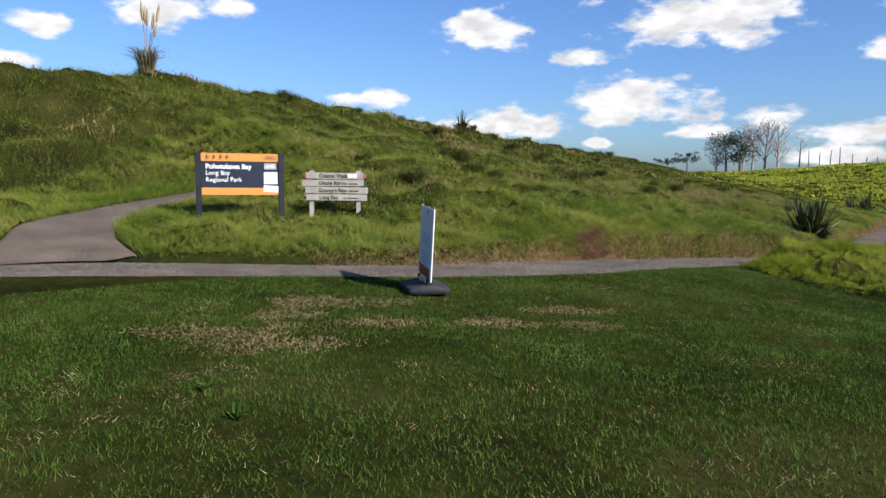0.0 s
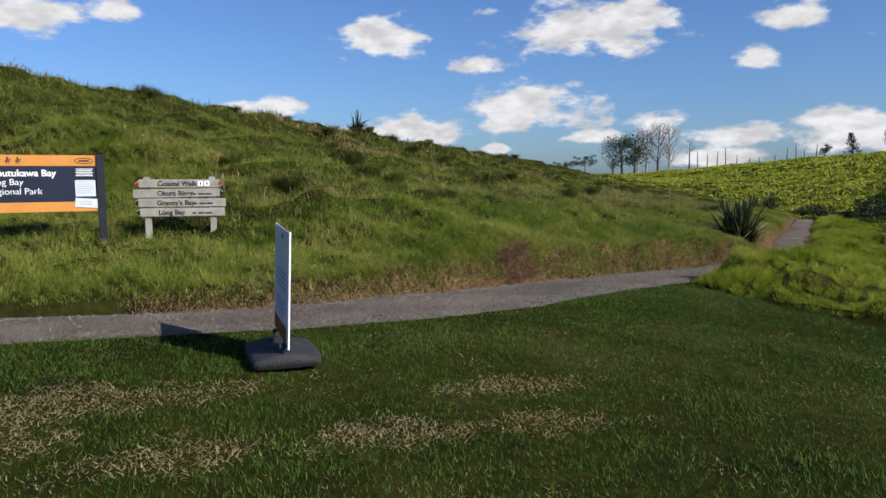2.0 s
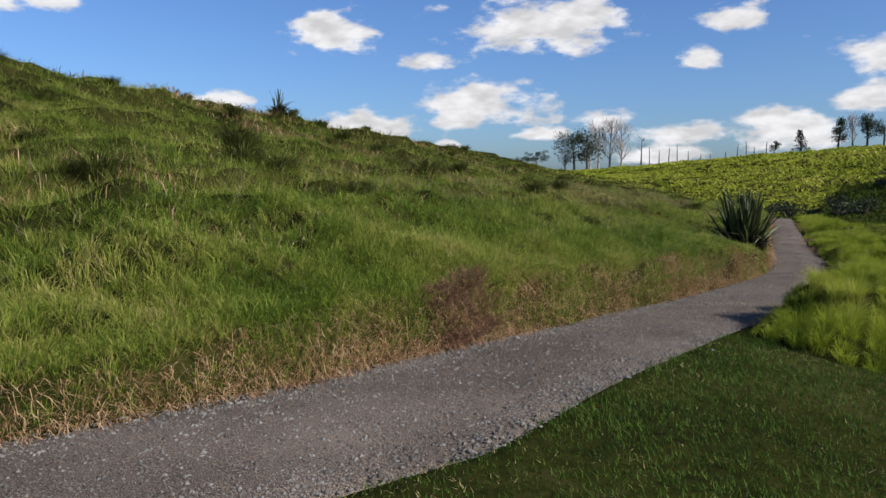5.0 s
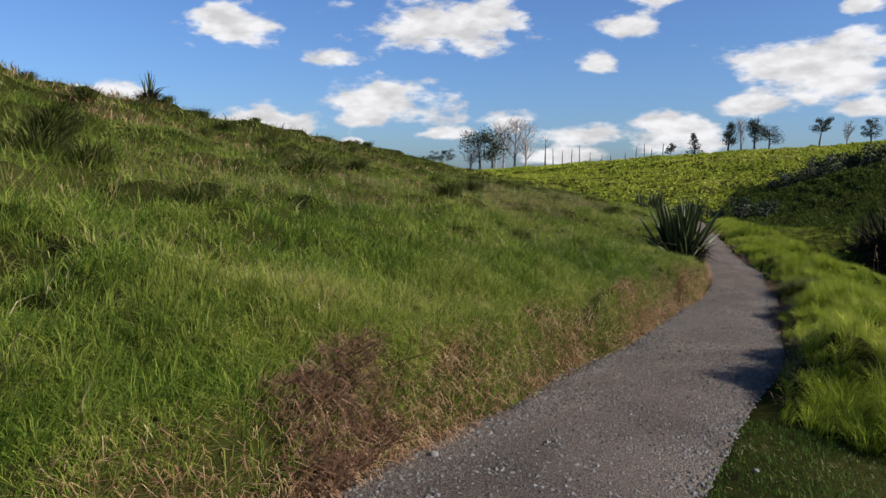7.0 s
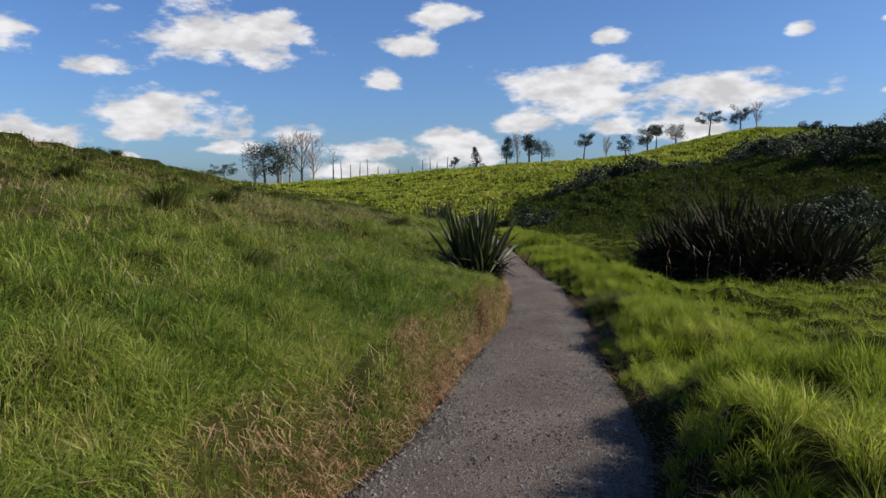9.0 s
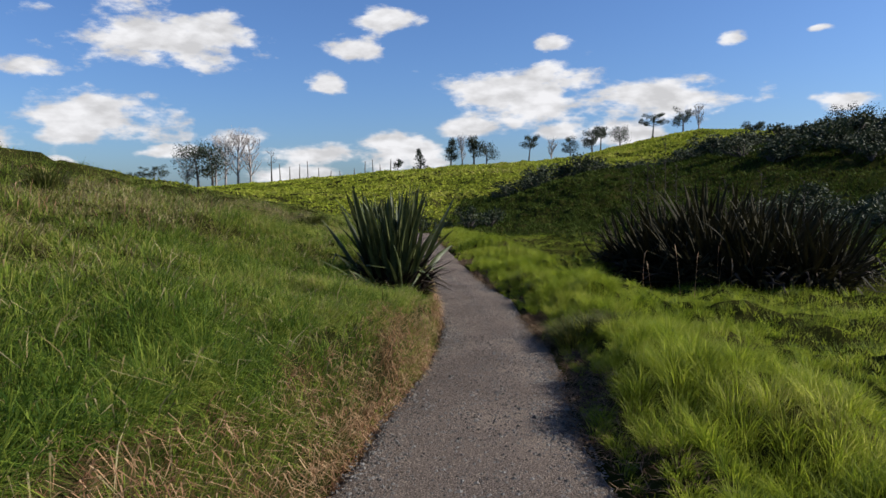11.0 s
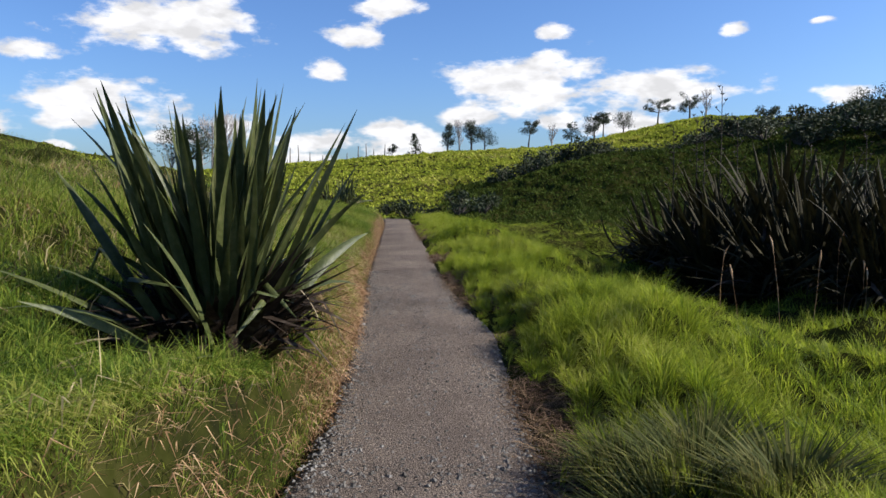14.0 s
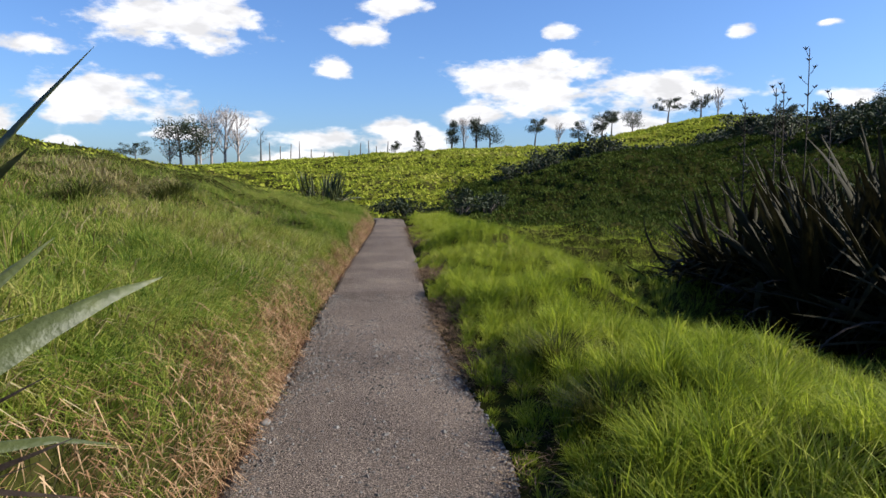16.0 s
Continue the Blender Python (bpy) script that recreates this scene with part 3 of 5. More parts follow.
def swing_board():
    c = Vector((-0.06, -19.19, 0))
    rz = math.degrees(math.atan2(-0.52, 0.854))
    board = thing("sandwich_board", pose(c.x, c.y, path_height(-19.2) + 0.03, 0, 0, rz), "pale swing board sign on a black rubber base", "sign")
    lean = Matrix.Translation((0, 0, 0.12)) @ Matrix.Rotation(radians(-2.0), 4, "X") @ Matrix.Rotation(radians(2.2), 4, "Y")
    panel = part("panel", box(0.86, 0.012, 0.98, (0, 0, 0.51), 0.006, lean), M_BOARD, board, "pale blue-white printed panel")
    part("rim", box(0.018, 0.016, 0.99, (0.432, 0, 0.51), 0.004, lean), M_WHITE, board)
    part("rim", box(0.018, 0.016, 0.99, (-0.432, 0, 0.51), 0.004, lean), M_WHITE, board)
    for side in (-1, 1):
        bm = bmesh.new()
        vs = [bm.verts.new(lean @ Vector((x, side * 0.0085, z))) for x, z in (((-0.42, 0.03), (0.30, 0.03), (0.30, 0.17), (-0.42, 0.17)) if side == -1 else ((-0.42, 0.03), (0.42, 0.03), (0.42, 0.24), (-0.42, 0.06)))]
        bm.faces.new(vs)
        bmesh.ops.solidify(bm, geom=bm.faces[:], thickness=0.002)
        part("orange_band", bm, M_RUST, panel, "orange printed band")
        part("hole", box(0.06, 0.004, 0.045, (0.02, side * 0.007, 0.93), 0.0, lean), M_BLACK, panel)
        if side == 1:
            continue
        for k, (z, wd) in enumerate(((0.62, 0.5), (0.575, 0.62), (0.53, 0.55), (0.485, 0.6), (0.36, 0.52), (0.315, 0.6), (0.27, 0.48), (0.225, 0.3))):
            part("print_line", box(wd, 0.003, 0.014, (-0.02 * (k % 3), side * 0.0085, z), 0, lean), M_BOARDTEXT, panel)
    bm = bmesh.new()
    bmesh.ops.create_grid(bm, x_segments=14, y_segments=12, size=0.5)
    for v in bm.verts:
        x, y = v.co.x * 2, v.co.y * 2
        v.co.z = 0.02 + 0.07 * (1 - abs(y) ** 1.6) * (1 - 0.35 * abs(x) ** 4) + 0.012 * math.sin(9 * x) * (1 - abs(y))
        v.co.x, v.co.y = x * 0.42 * (1 - 0.06 * y * y), y * 0.30 * (1 - 0.08 * x**4)
    out = bmesh.ops.extrude_face_region(bm, geom=bm.faces[:])
    for v in [g for g in out["geom"] if isinstance(g, bmesh.types.BMVert)]:
        v.co.z = -0.04
    bmesh.ops.recalc_face_normals(bm, faces=bm.faces)
    base = part("base", bm, M_RUBBER, board, "black moulded rubber base", smooth=True)
    for sx in (-0.3, 0.3):
        part("clamp", box(0.09, 0.07, 0.06, (sx, 0, 0.12), 0.01), M_RUBBER, base)


swing_board()

# ---------------------------------------------------------------- flax


def leaf_mesh(name, bend, twist, fold, seed, mat, width=0.042, segs=9):
    """One strap leaf of unit length with a keel; bend droops its end, fold breaks it over."""
    rnd = random.Random(seed)
    vs, fs = [], []
    p, ang = Vector((0, 0, 0)), 0.0
    for k in range(segs + 1):
        s = k / segs
        w = width * (0.55 + 0.9 * s if s < 0.5 else 1.0) * (1 - max(0, (s - 0.55) / 0.45) ** 1.9) * 0.5 + 0.0008
        ang = bend * s**1.6 + (fold if s > 0.62 else 0)
        tw = twist * s
        c, n = Vector((math.cos(tw), math.sin(tw) * math.cos(ang), -math.sin(tw) * math.sin(ang))), Vector((0, math.cos(ang), -math.sin(ang)))
        keel = n * (-w * 0.55)
        for e in (-1, 0, 1):
            vs.append(p + c * (e * w) + (keel if e == 0 else Vector()))
        p = p + Vector((0, math.sin(ang), math.cos(ang))) / segs + Vector((rnd.uniform(-1, 1) * 0.004, 0, 0))
        if k:
            o = 3 * (k - 1)
            fs += [(o, o + 1, o + 4, o + 3), (o + 1, o + 2, o + 5, o + 4)]
    me = bpy.data.meshes.new(name)
    me.from_pydata([tuple(v) for v in vs], [], fs)
    me.materials.append(mat)
    me.polygons.foreach_set("use_smooth", [True] * len(me.polygons))
    return me


LEAVES = [leaf_mesh("leaf", b, tw, f, k, M_FLAX, 0.048) for k, (b, tw, f) in enumerate(
    [(0.08, 0.2, 0), (0.2, -0.3, 0), (0.35, 0.4, 0), (0.6, -0.2, 0), (1.0, 0.5, 0), (1.5, 0.3, 0), (0.3, 0.3, 1.5), (0.15, -0.5, 1.9), (0.05, 0.1, 0)])]
DARK_LEAVES = [leaf_mesh("leaf", b, tw, f, k + 20, M_FLAX_SHADED, 0.044) for k, (b, tw, f) in enumerate(
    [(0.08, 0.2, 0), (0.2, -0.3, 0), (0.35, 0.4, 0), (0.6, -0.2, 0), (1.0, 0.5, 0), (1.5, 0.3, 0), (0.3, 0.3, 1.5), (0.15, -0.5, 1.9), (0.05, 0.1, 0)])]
DEAD_LEAVES = [leaf_mesh("dead_leaf", b, tw, f, k + 70, M_FLAX_DEAD, 0.045) for k, (b, tw, f) in enumerate([(1.2, 0.6, 0), (0.8, -0.4, 1.2), (1.9, 0.8, 0)])]
DRY_LEAVES = [leaf_mesh("dry_leaf", b, tw, f, k + 50, M_FLAX_DRY, 0.026) for k, (b, tw, f) in enumerate([(1.2, 0.6, 0), (0.8, -0.4, 1.2), (1.9, 0.8, 0)])]


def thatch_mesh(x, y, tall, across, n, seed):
    """Short inner and fallen leaves packed round the foot of a flax bush, added to darken its inside."""
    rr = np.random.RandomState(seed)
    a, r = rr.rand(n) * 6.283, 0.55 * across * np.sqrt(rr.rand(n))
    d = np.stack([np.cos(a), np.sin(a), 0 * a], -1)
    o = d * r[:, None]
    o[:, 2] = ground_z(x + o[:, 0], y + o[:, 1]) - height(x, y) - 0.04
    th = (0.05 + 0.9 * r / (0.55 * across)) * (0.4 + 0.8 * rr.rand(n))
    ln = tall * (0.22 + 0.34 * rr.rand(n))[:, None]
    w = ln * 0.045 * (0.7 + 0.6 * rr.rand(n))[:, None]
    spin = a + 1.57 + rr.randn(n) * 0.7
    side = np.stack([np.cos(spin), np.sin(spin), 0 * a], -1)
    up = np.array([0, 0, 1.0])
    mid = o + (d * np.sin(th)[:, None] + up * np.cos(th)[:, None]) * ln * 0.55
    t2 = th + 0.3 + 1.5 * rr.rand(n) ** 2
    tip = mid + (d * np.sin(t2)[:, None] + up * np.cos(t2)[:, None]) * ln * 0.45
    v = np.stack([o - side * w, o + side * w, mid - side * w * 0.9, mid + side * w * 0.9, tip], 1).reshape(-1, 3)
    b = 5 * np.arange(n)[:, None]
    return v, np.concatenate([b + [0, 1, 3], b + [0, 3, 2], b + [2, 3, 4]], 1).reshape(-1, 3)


def flax(x, y, tall, across, count, seed, label, group="", stalks=(), dry=0.1, dark=False, spread=0.3, thatch=160):
    rnd = random.Random(seed)
    z = height(x, y)
    bush = thing("flax_bush", pose(x, y, z), label, "flax plant", group)
    fans = []
    while len(fans) < max(3, count // 9):
        p, q = rnd.gauss(0, 0.3) * across, rnd.gauss(0, 0.3) * across
        if math.hypot(p, q) < 0.52 * across:
            fans.append((p, q))
    for k in range(count):
        fx, fy = fans[k % len(fans)]
        out = math.atan2(fy, fx) + rnd.gauss(0, 0.9)
        r = min(1.3, math.hypot(fx, fy) / (across * 0.4 + 1e-6))
        tilt = abs(rnd.gauss(0.03, 0.11)) + (0.40 if dark else 0.14) * r + (rnd.uniform(0.35, 1.05) if rnd.random() < spread else 0)
        if math.cos(out) > 0.3 and x < 0 and y < 5:
            tilt *= 0.55
        is_dry = rnd.random() < dry
        if is_dry:
            me, tilt = rnd.choice(DEAD_LEAVES if dark else DRY_LEAVES), tilt + 0.5
        elif tilt > 0.55:
            me = (DARK_LEAVES if dark else LEAVES)[rnd.choice((2, 3, 4, 5, 6, 7))]
        else:
            me = (DARK_LEAVES if dark else LEAVES)[rnd.choice((0, 0, 1, 1, 2, 3, 8, 8))]
        size = tall * rnd.uniform(0.62, 1.03) * (0.86 if tilt > 0.55 else 1)
        leaf = new("dry_leaf" if is_dry else "leaf", me)
        leaf.parent = bush
        bx, by = fx + rnd.uniform(-0.05, 0.05), fy + rnd.uniform(-0.05, 0.05)
        zz = height(x + bx, y + by) - z - 0.06
        spin = rnd.gauss(0, 0.7)
        leaf.matrix_local = (Matrix.Translation((bx, by, zz)) @ Matrix.Rotation(out - math.pi / 2, 4, "Z") @ Matrix.Rotation(-tilt, 4, "X")
                             @ Matrix.Rotation(spin, 4, "Z") @ Matrix.Diagonal((size * rnd.uniform(0.8, 1.2), size, size, 1)))
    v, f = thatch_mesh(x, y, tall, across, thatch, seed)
    mesh_object("thatch", v, f, M_FLAX_SHADED if dark else M_FLAX_DEAD, parent=bush, label="packed old leaves round the foot, darkened in colour for the shade inside", smooth=False)
    for sx, sy, sh in stalks:
        v, f = tube([(0.03 * math.sin(3 * q), 0.02 * math.cos(4 * q), sh * q) for q in np.linspace(0, 1, 8)], list(np.linspace(0.016, 0.006, 8)), 5)
        pieces = [(v, f)]
        for k in range(13):
            q = 0.52 + 0.48 * k / 13
            a = k * 2.4
            arm = 0.16 * (1.15 - q) + 0.05
            base = Vector((0.03 * math.sin(3 * q), 0.02 * math.cos(4 * q), sh * q))
            tip = base + Vector((math.cos(a) * arm, math.sin(a) * arm, 0.10))
            pieces.append(tube([base, (base + tip) / 2 + Vector((0, 0, -0.01)), tip], [0.006, 0.005, 0.004], 4))
            for j in range(4):
                d = Vector((math.cos(a + j - 1.5), math.sin(a + j - 1.5), 0.9)).normalized()
                pieces.append(tube([tip - d * 0.01, tip + d * 0.025, tip + d * 0.06], [0.004, 0.009, 0.002], 4))
        vs, fs = joined(pieces)
        st = mesh_object("flower_stalk", vs, fs, M_STALK, parent=bush, label="dark dried flower stalk with seed pods")
        st.location = (sx - x, sy - y, height(sx, sy) - z)
    return bush


flax(-1.60, 0.75, 1.68, 0.46, 190, 11, "large green flax bush leaning over the path edge, some leaves browned", dry=0.03, spread=0.26, thatch=520)
BIG = "flax thicket beside the path"
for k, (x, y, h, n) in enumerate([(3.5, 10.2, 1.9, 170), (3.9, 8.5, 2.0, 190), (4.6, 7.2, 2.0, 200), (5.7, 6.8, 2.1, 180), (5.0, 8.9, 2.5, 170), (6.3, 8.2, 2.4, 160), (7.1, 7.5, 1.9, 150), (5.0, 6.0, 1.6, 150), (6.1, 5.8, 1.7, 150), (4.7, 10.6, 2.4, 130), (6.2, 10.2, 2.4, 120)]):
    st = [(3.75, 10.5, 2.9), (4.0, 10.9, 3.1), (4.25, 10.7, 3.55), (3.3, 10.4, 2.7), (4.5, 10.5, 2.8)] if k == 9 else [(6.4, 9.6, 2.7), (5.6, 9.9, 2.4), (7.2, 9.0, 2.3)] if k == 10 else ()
    flax(x, y, h, 1.25, n, 30 + k, "dense flax bush with dried tips in a thicket, its shade put into the leaf colour", BIG, st, dry=0.14, dark=True, spread=0.42, thatch=700)
flax(-6.4, 23.4, 1.3, 1.3, 120, 51, "rounded flax bush beside the path bend")
flax(-6.9, 24.6, 1.1, 0.6, 30, 56, "rounded flax bush beside the path bend")
flax(10.2, 16.0, 1.5, 0.8, 45, 52, "dark flax bush on the shaded slope", "flax on the slope")
flax(12.2, 17.5, 1.6, 0.9, 45, 53, "dark flax bush on the shaded slope", "flax on the slope")
flax(-22.0, 3.7, 1.15, 0.45, 26, 54, "spiky flax bush on the hill crest")
flax(-22.0, 10.8, 0.6, 0.8, 30, 55, "low spiky flax bush on the hill crest")


def pampas(x, y):
    z = height(x, y)
    p = thing("pampas_grass", pose(x, y, z), "pampas grass clump with tall tan plumes on the hill crest", "pampas grass")
    rnd = np.random.RandomState(5)
    pieces = []
    for k in range(150):
        a, r, h = rnd.rand() * 6.28, rnd.rand() * 0.75 + 0.1, 0.7 + 0.55 * rnd.rand()
        b = Vector((math.cos(a) * 0.3 * rnd.rand(), math.sin(a) * 0.3 * rnd.rand(), 0))
        o = Vector((math.cos(a), math.sin(a), 0))
        pieces.append(tube([b, b + o * r * 0.35 + Vector((0, 0, h * 0.8)), b + o * r + Vector((0, 0, h * (0.75 + 0.3 * rnd.rand())))], [0.014, 0.012, 0.003], 3))
    v, f = joined(pieces)
    mesh_object("leaf_clump", v, f, M_PAMPAS_LEAF, parent=p)
    for k in range(6):
        a, h = k * 1.05 + 0.3, 1.9 + 0.95 * rnd.rand()
        lean = Vector((math.cos(a) * 0.35, math.sin(a) * 0.35 + 0.2, 0))
        v, f = tube([(0, 0, 0), lean * 0.4 + Vector((0, 0, h * 0.55)), lean + Vector((0, 0, h))], [0.014, 0.012, 0.008], 5)
        st = mesh_object("stem", v, f, M_PAMPAS, parent=p)
        v, f = tube([lean * (0.75 + 0.25 * q) + Vector((0, 0, h * (0.74 + 0.3 * q))) for q in np.linspace(0, 1, 7)], [0.01, 0.045, 0.06, 0.055, 0.045, 0.03, 0.005], 7)
        mesh_object("plume", v, f, M_PAMPAS, parent=st, label="tan feathery plume")


pampas(-22.0, -14.4)

# ---------------------------------------------------------------- trees and scrub


def leaf_cloud(rnd, centres, radii, n, size, flat=1.0):
    """n small leaf triangles in lumps round the centres."""
    c = np.asarray(centres, float)
    k = rnd.randint(0, len(c), n)
    d = rnd.randn(n, 3)
    d /= np.linalg.norm(d, axis=1)[:, None]
    d *= (rnd.rand(n, 1) ** 0.45) * np.asarray(radii, float)[k][:, None]
    d[:, 2] *= flat
    o = c[k] + d
    a, b = rnd.randn(n, 3), rnd.randn(n, 3)
    a = a / np.linalg.norm(a, axis=1)[:, None] * size * (0.6 + 0.8 * rnd.rand(n, 1))
    b = b / np.linalg.norm(b, axis=1)[:, None] * size * (0.6 + 0.8 * rnd.rand(n, 1))
    v = np.stack([o - a * 0.5, o + a * 0.5 + b * 0.3, o + b], 1).reshape(-1, 3)
    return v, np.arange(3 * n).reshape(-1, 3)


def tree(name, kind, x, y, tall, wide, seed, label, group=""):
    rnd = np.random.RandomState(seed)
    z = height(x, y)
    t = thing(name, pose(x, y, z - 0.2), label, "tree", group)
    pieces = []
    top = tall * (0.98 if kind in ("cone", "bare", "snag") else 0.8)
    lean = rnd.randn(2) * 0.05 * tall
    spine = [Vector((lean[0] * q * q, lean[1] * q * q, top * q)) for q in np.linspace(0, 1, 6)]
    r0 = 0.028 * tall + 0.03
    pieces.append(tube(spine, [r0 * (1 - 0.85 * q) for q in np.linspace(0, 1, 6)], 6))
    centres, radii = [], []
    n = {"cone": 26, "umbrella": 11, "round": 15, "bare": 26, "snag": 5, "open": 13}[kind]
    for k in range(n):
        q = {"cone": 0.12 + 0.86 * k / n, "umbrella": 0.55 + 0.4 * rnd.rand(), "round": 0.25 + 0.6 * rnd.rand(), "bare": 0.18 + 0.75 * rnd.rand(),
             "snag": 0.5 + 0.45 * rnd.rand(), "open": 0.28 + 0.7 * rnd.rand()}[kind]
        a = k * 2.4 + rnd.rand()
        reach = {"cone": wide * 0.5 * (1.08 - q), "umbrella": wide * 0.5 * (0.4 + 0.6 * rnd.rand()), "round": wide * 0.5 * (0.45 + 0.5 * rnd.rand()),
                 "bare": wide * 0.42 * (0.5 + 0.5 * rnd.rand()), "snag": wide * 0.4, "open": wide * 0.5 * (0.5 + 0.5 * rnd.rand())}[kind]
        rise = {"cone": -0.03, "umbrella": 0.16, "round": 0.15, "bare": 0.30, "snag": 0.12, "open": 0.1}[kind] * tall * (0.7 + 0.5 * rnd.rand())
        p0 = Vector((lean[0] * q * q, lean[1] * q * q, top * q))
        p2 = p0 + Vector((math.cos(a) * reach, math.sin(a) * reach, rise))
        p2.z = min(p2.z, tall)
        p1 = (p0 + p2) / 2 + Vector((0, 0, -0.02 * tall))
        pieces.append(tube([p0, p1, p2], [r0 * 0.4 * (1.1 - q), r0 * 0.25, r0 * 0.08], 4))
        if kind in ("bare", "snag"):
            for j in range(7 if kind == "bare" else 2):
                e = p1.lerp(p2, rnd.rand()) + Vector(rnd.randn(3) * 0.01)
                d = Vector((rnd.randn() * 0.5, rnd.randn() * 0.5, 0.9)).normalized() * tall * (0.10 + 0.12 * rnd.rand())
                pieces.append(tube([e, e + d * 0.5, e + d + Vector(rnd.randn(3) * 0.02 * tall)], [r0 * 0.12, r0 * 0.08, r0 * 0.03], 3))
        else:
            for q2 in ((0.6, 1.0) if kind != "cone" else (0.35, 0.7, 1.0)):
                centres.append(tuple(p0.lerp(p2, q2) + Vector((0, 0, 0.02 * tall))))
                radii.append({"cone": 0.075, "umbrella": 0.13, "round": 0.17, "open": 0.12}[kind] * (0.75 + 0.5 * rnd.rand()) * tall)
    v, f = joined(pieces)
    mesh_object("trunk", v, f, M_BARE if kind == "bare" else M_BARK, parent=t)
    if centres:
        v, f = leaf_cloud(rnd, centres, radii, 2200 if kind == "round" else 2200, 0.026 * tall + 0.04, 0.62 if kind in ("umbrella", "cone") else 0.95)
        mesh_object("crown", v, f, M_PINE, parent=t, smooth=False)
    return t


def at_bearing(deg, dist):
    """A spot on the far skyline, by bearing to the left of the walk's end."""
    return -dist * math.sin(radians(deg)), dist * math.cos(radians(deg))


SKYLINE = "trees along the far skyline"
for k, (bearing, dist, kind, tall, wide, label) in enumerate([
        (7.3, 150, "cone", 4.9, 4.0, "small dark conical pine on the skyline"), (9.3, 150, "open", 2.9, 2.4, "low ragged pine on the skyline"),
        (4.7, 150, "open", 6.6, 2.6, "tall thin pine on the skyline"), (3.7, 152, "bare", 5.8, 2.8, "thin bare tree on the skyline"),
        (2.7, 150, "open", 6.9, 2.6, "tall thin pine on the skyline"), (1.6, 151, "round", 5.4, 4.8, "spreading dark pine on the skyline"),
        (-2.0, 150, "umbrella", 5.6, 4.6, "flat-topped pine on a bare trunk"), (-3.9, 152, "bare", 4.4, 3.0, "small bare tree on the skyline"),
        (-5.5, 150, "open", 4.6, 3.4, "ragged dark pine on the skyline"), (-7.3, 150, "open", 6.0, 4.2, "ragged dark pine on the skyline"),
        (-8.0, 151, "umbrella", 5.0, 3.4, "ragged dark pine on the skyline"), (-9.6, 146, "round", 4.4, 4.5, "dark bushy tree on the skyline"),
        (-12.2, 146, "umbrella", 5.0, 6.0, "spreading dark tree on the slope"), (-14.6, 142, "open", 5.0, 5.0, "spreading dark tree on the slope"),
        (-15.8, 142, "bare", 4.4, 2.6, "small bare tree on the slope"),
        (29.0, 150, "umbrella", 4.6, 6.5, "dark wind-shaped pine on the skyline"), (30.6, 152, "umbrella", 3.6, 6.0, "dark wind-shaped pine on the skyline"),
        (25.8, 141, "round", 9.0, 8.5, "large dark macrocarpa behind the hill"), (24.7, 141, "round", 8.4, 7.0, "large dark macrocarpa behind the hill"),
        (23.6, 148, "bare", 8.6, 7.0, "pale leafless tree behind the hill"), (22.6, 149, "bare", 9.4, 7.0, "pale leafless tree behind the hill"),
        (21.6, 148, "bare", 8.2, 6.0, "pale leafless tree behind the hill"), (24.4, 143, "bare", 6.4, 6.0, "pale leafless tree behind the hill"),
        (26.6, 143, "bare", 5.6, 6.0, "pale leafless tree behind the hill"),
        (19.9, 150, "snag", 6.2, 3.0, "dead broken tree on the skyline"), (-20.5, 96, "umbrella", 3.0, 3.2, "small wind-shaped tree on the dark hill")]):
    x, y = at_bearing(bearing, dist)
    tree("bare_tree" if kind == "bare" else "dead_tree" if kind == "snag" else "pine_tree", kind, x, y, tall * 1.18, wide, 100 + k, label, SKYLINE)

for k, (bearing, h) in enumerate([(19.2, 4.2), (18.4, 3.4), (17.6, 3.6), (16.9, 4.0), (16.0, 2.6), (15.0, 1.8), (14.2, 1.6), (13.0, 1.9), (12.1, 3.2), (11.4, 3.4), (10.8, 2.4), (9.9, 3.0)]):
    x, y = at_bearing(bearing, 150)
    v, f = tube([(0, 0, -0.4), (0.04 * (k % 3 - 1), 0, h * 0.5), (0.12 * (k % 3 - 1), 0, h)], [0.14, 0.12, 0.07], 6)
    ob = mesh_object("wooden_post", v, f, M_POST, label="grey weathered post standing along the far fence line", category="post")
    ob["group"] = "posts on the skyline"
    ob.location = (x, y, height(x, y))


def bush_parts(seed, wide, tall, n):
    rnd = np.random.RandomState(seed)
    c = [(rnd.randn() * wide * 0.24, rnd.randn() * wide * 0.24, tall * (0.3 + 0.45 * rnd.rand())) for _ in range(12)]
    leaves = leaf_cloud(rnd, c, [wide * 0.22 * (0.7 + 0.6 * rnd.rand()) for _ in c], n, 0.10 * tall + 0.02, 0.8)
    stems = joined([tube([(0, 0, -0.2), Vector(p) * 0.5, p], [0.05 * tall, 0.03 * tall, 0.008 * tall], 4) for p in c])
    return leaves, stems


def bush_master(seed, wide, tall, n, label):
    b = thing("scrub_bush", pose(0, 0, -50), label, "bush", "scrub on the slopes")
    (v, f), (sv, sf) = bush_parts(seed, wide, tall, n)
    mesh_object("foliage", v, f, M_SCRUB, parent=b, smooth=False)
    mesh_object("stem", sv, sf, M_BARK, parent=b)
    return b


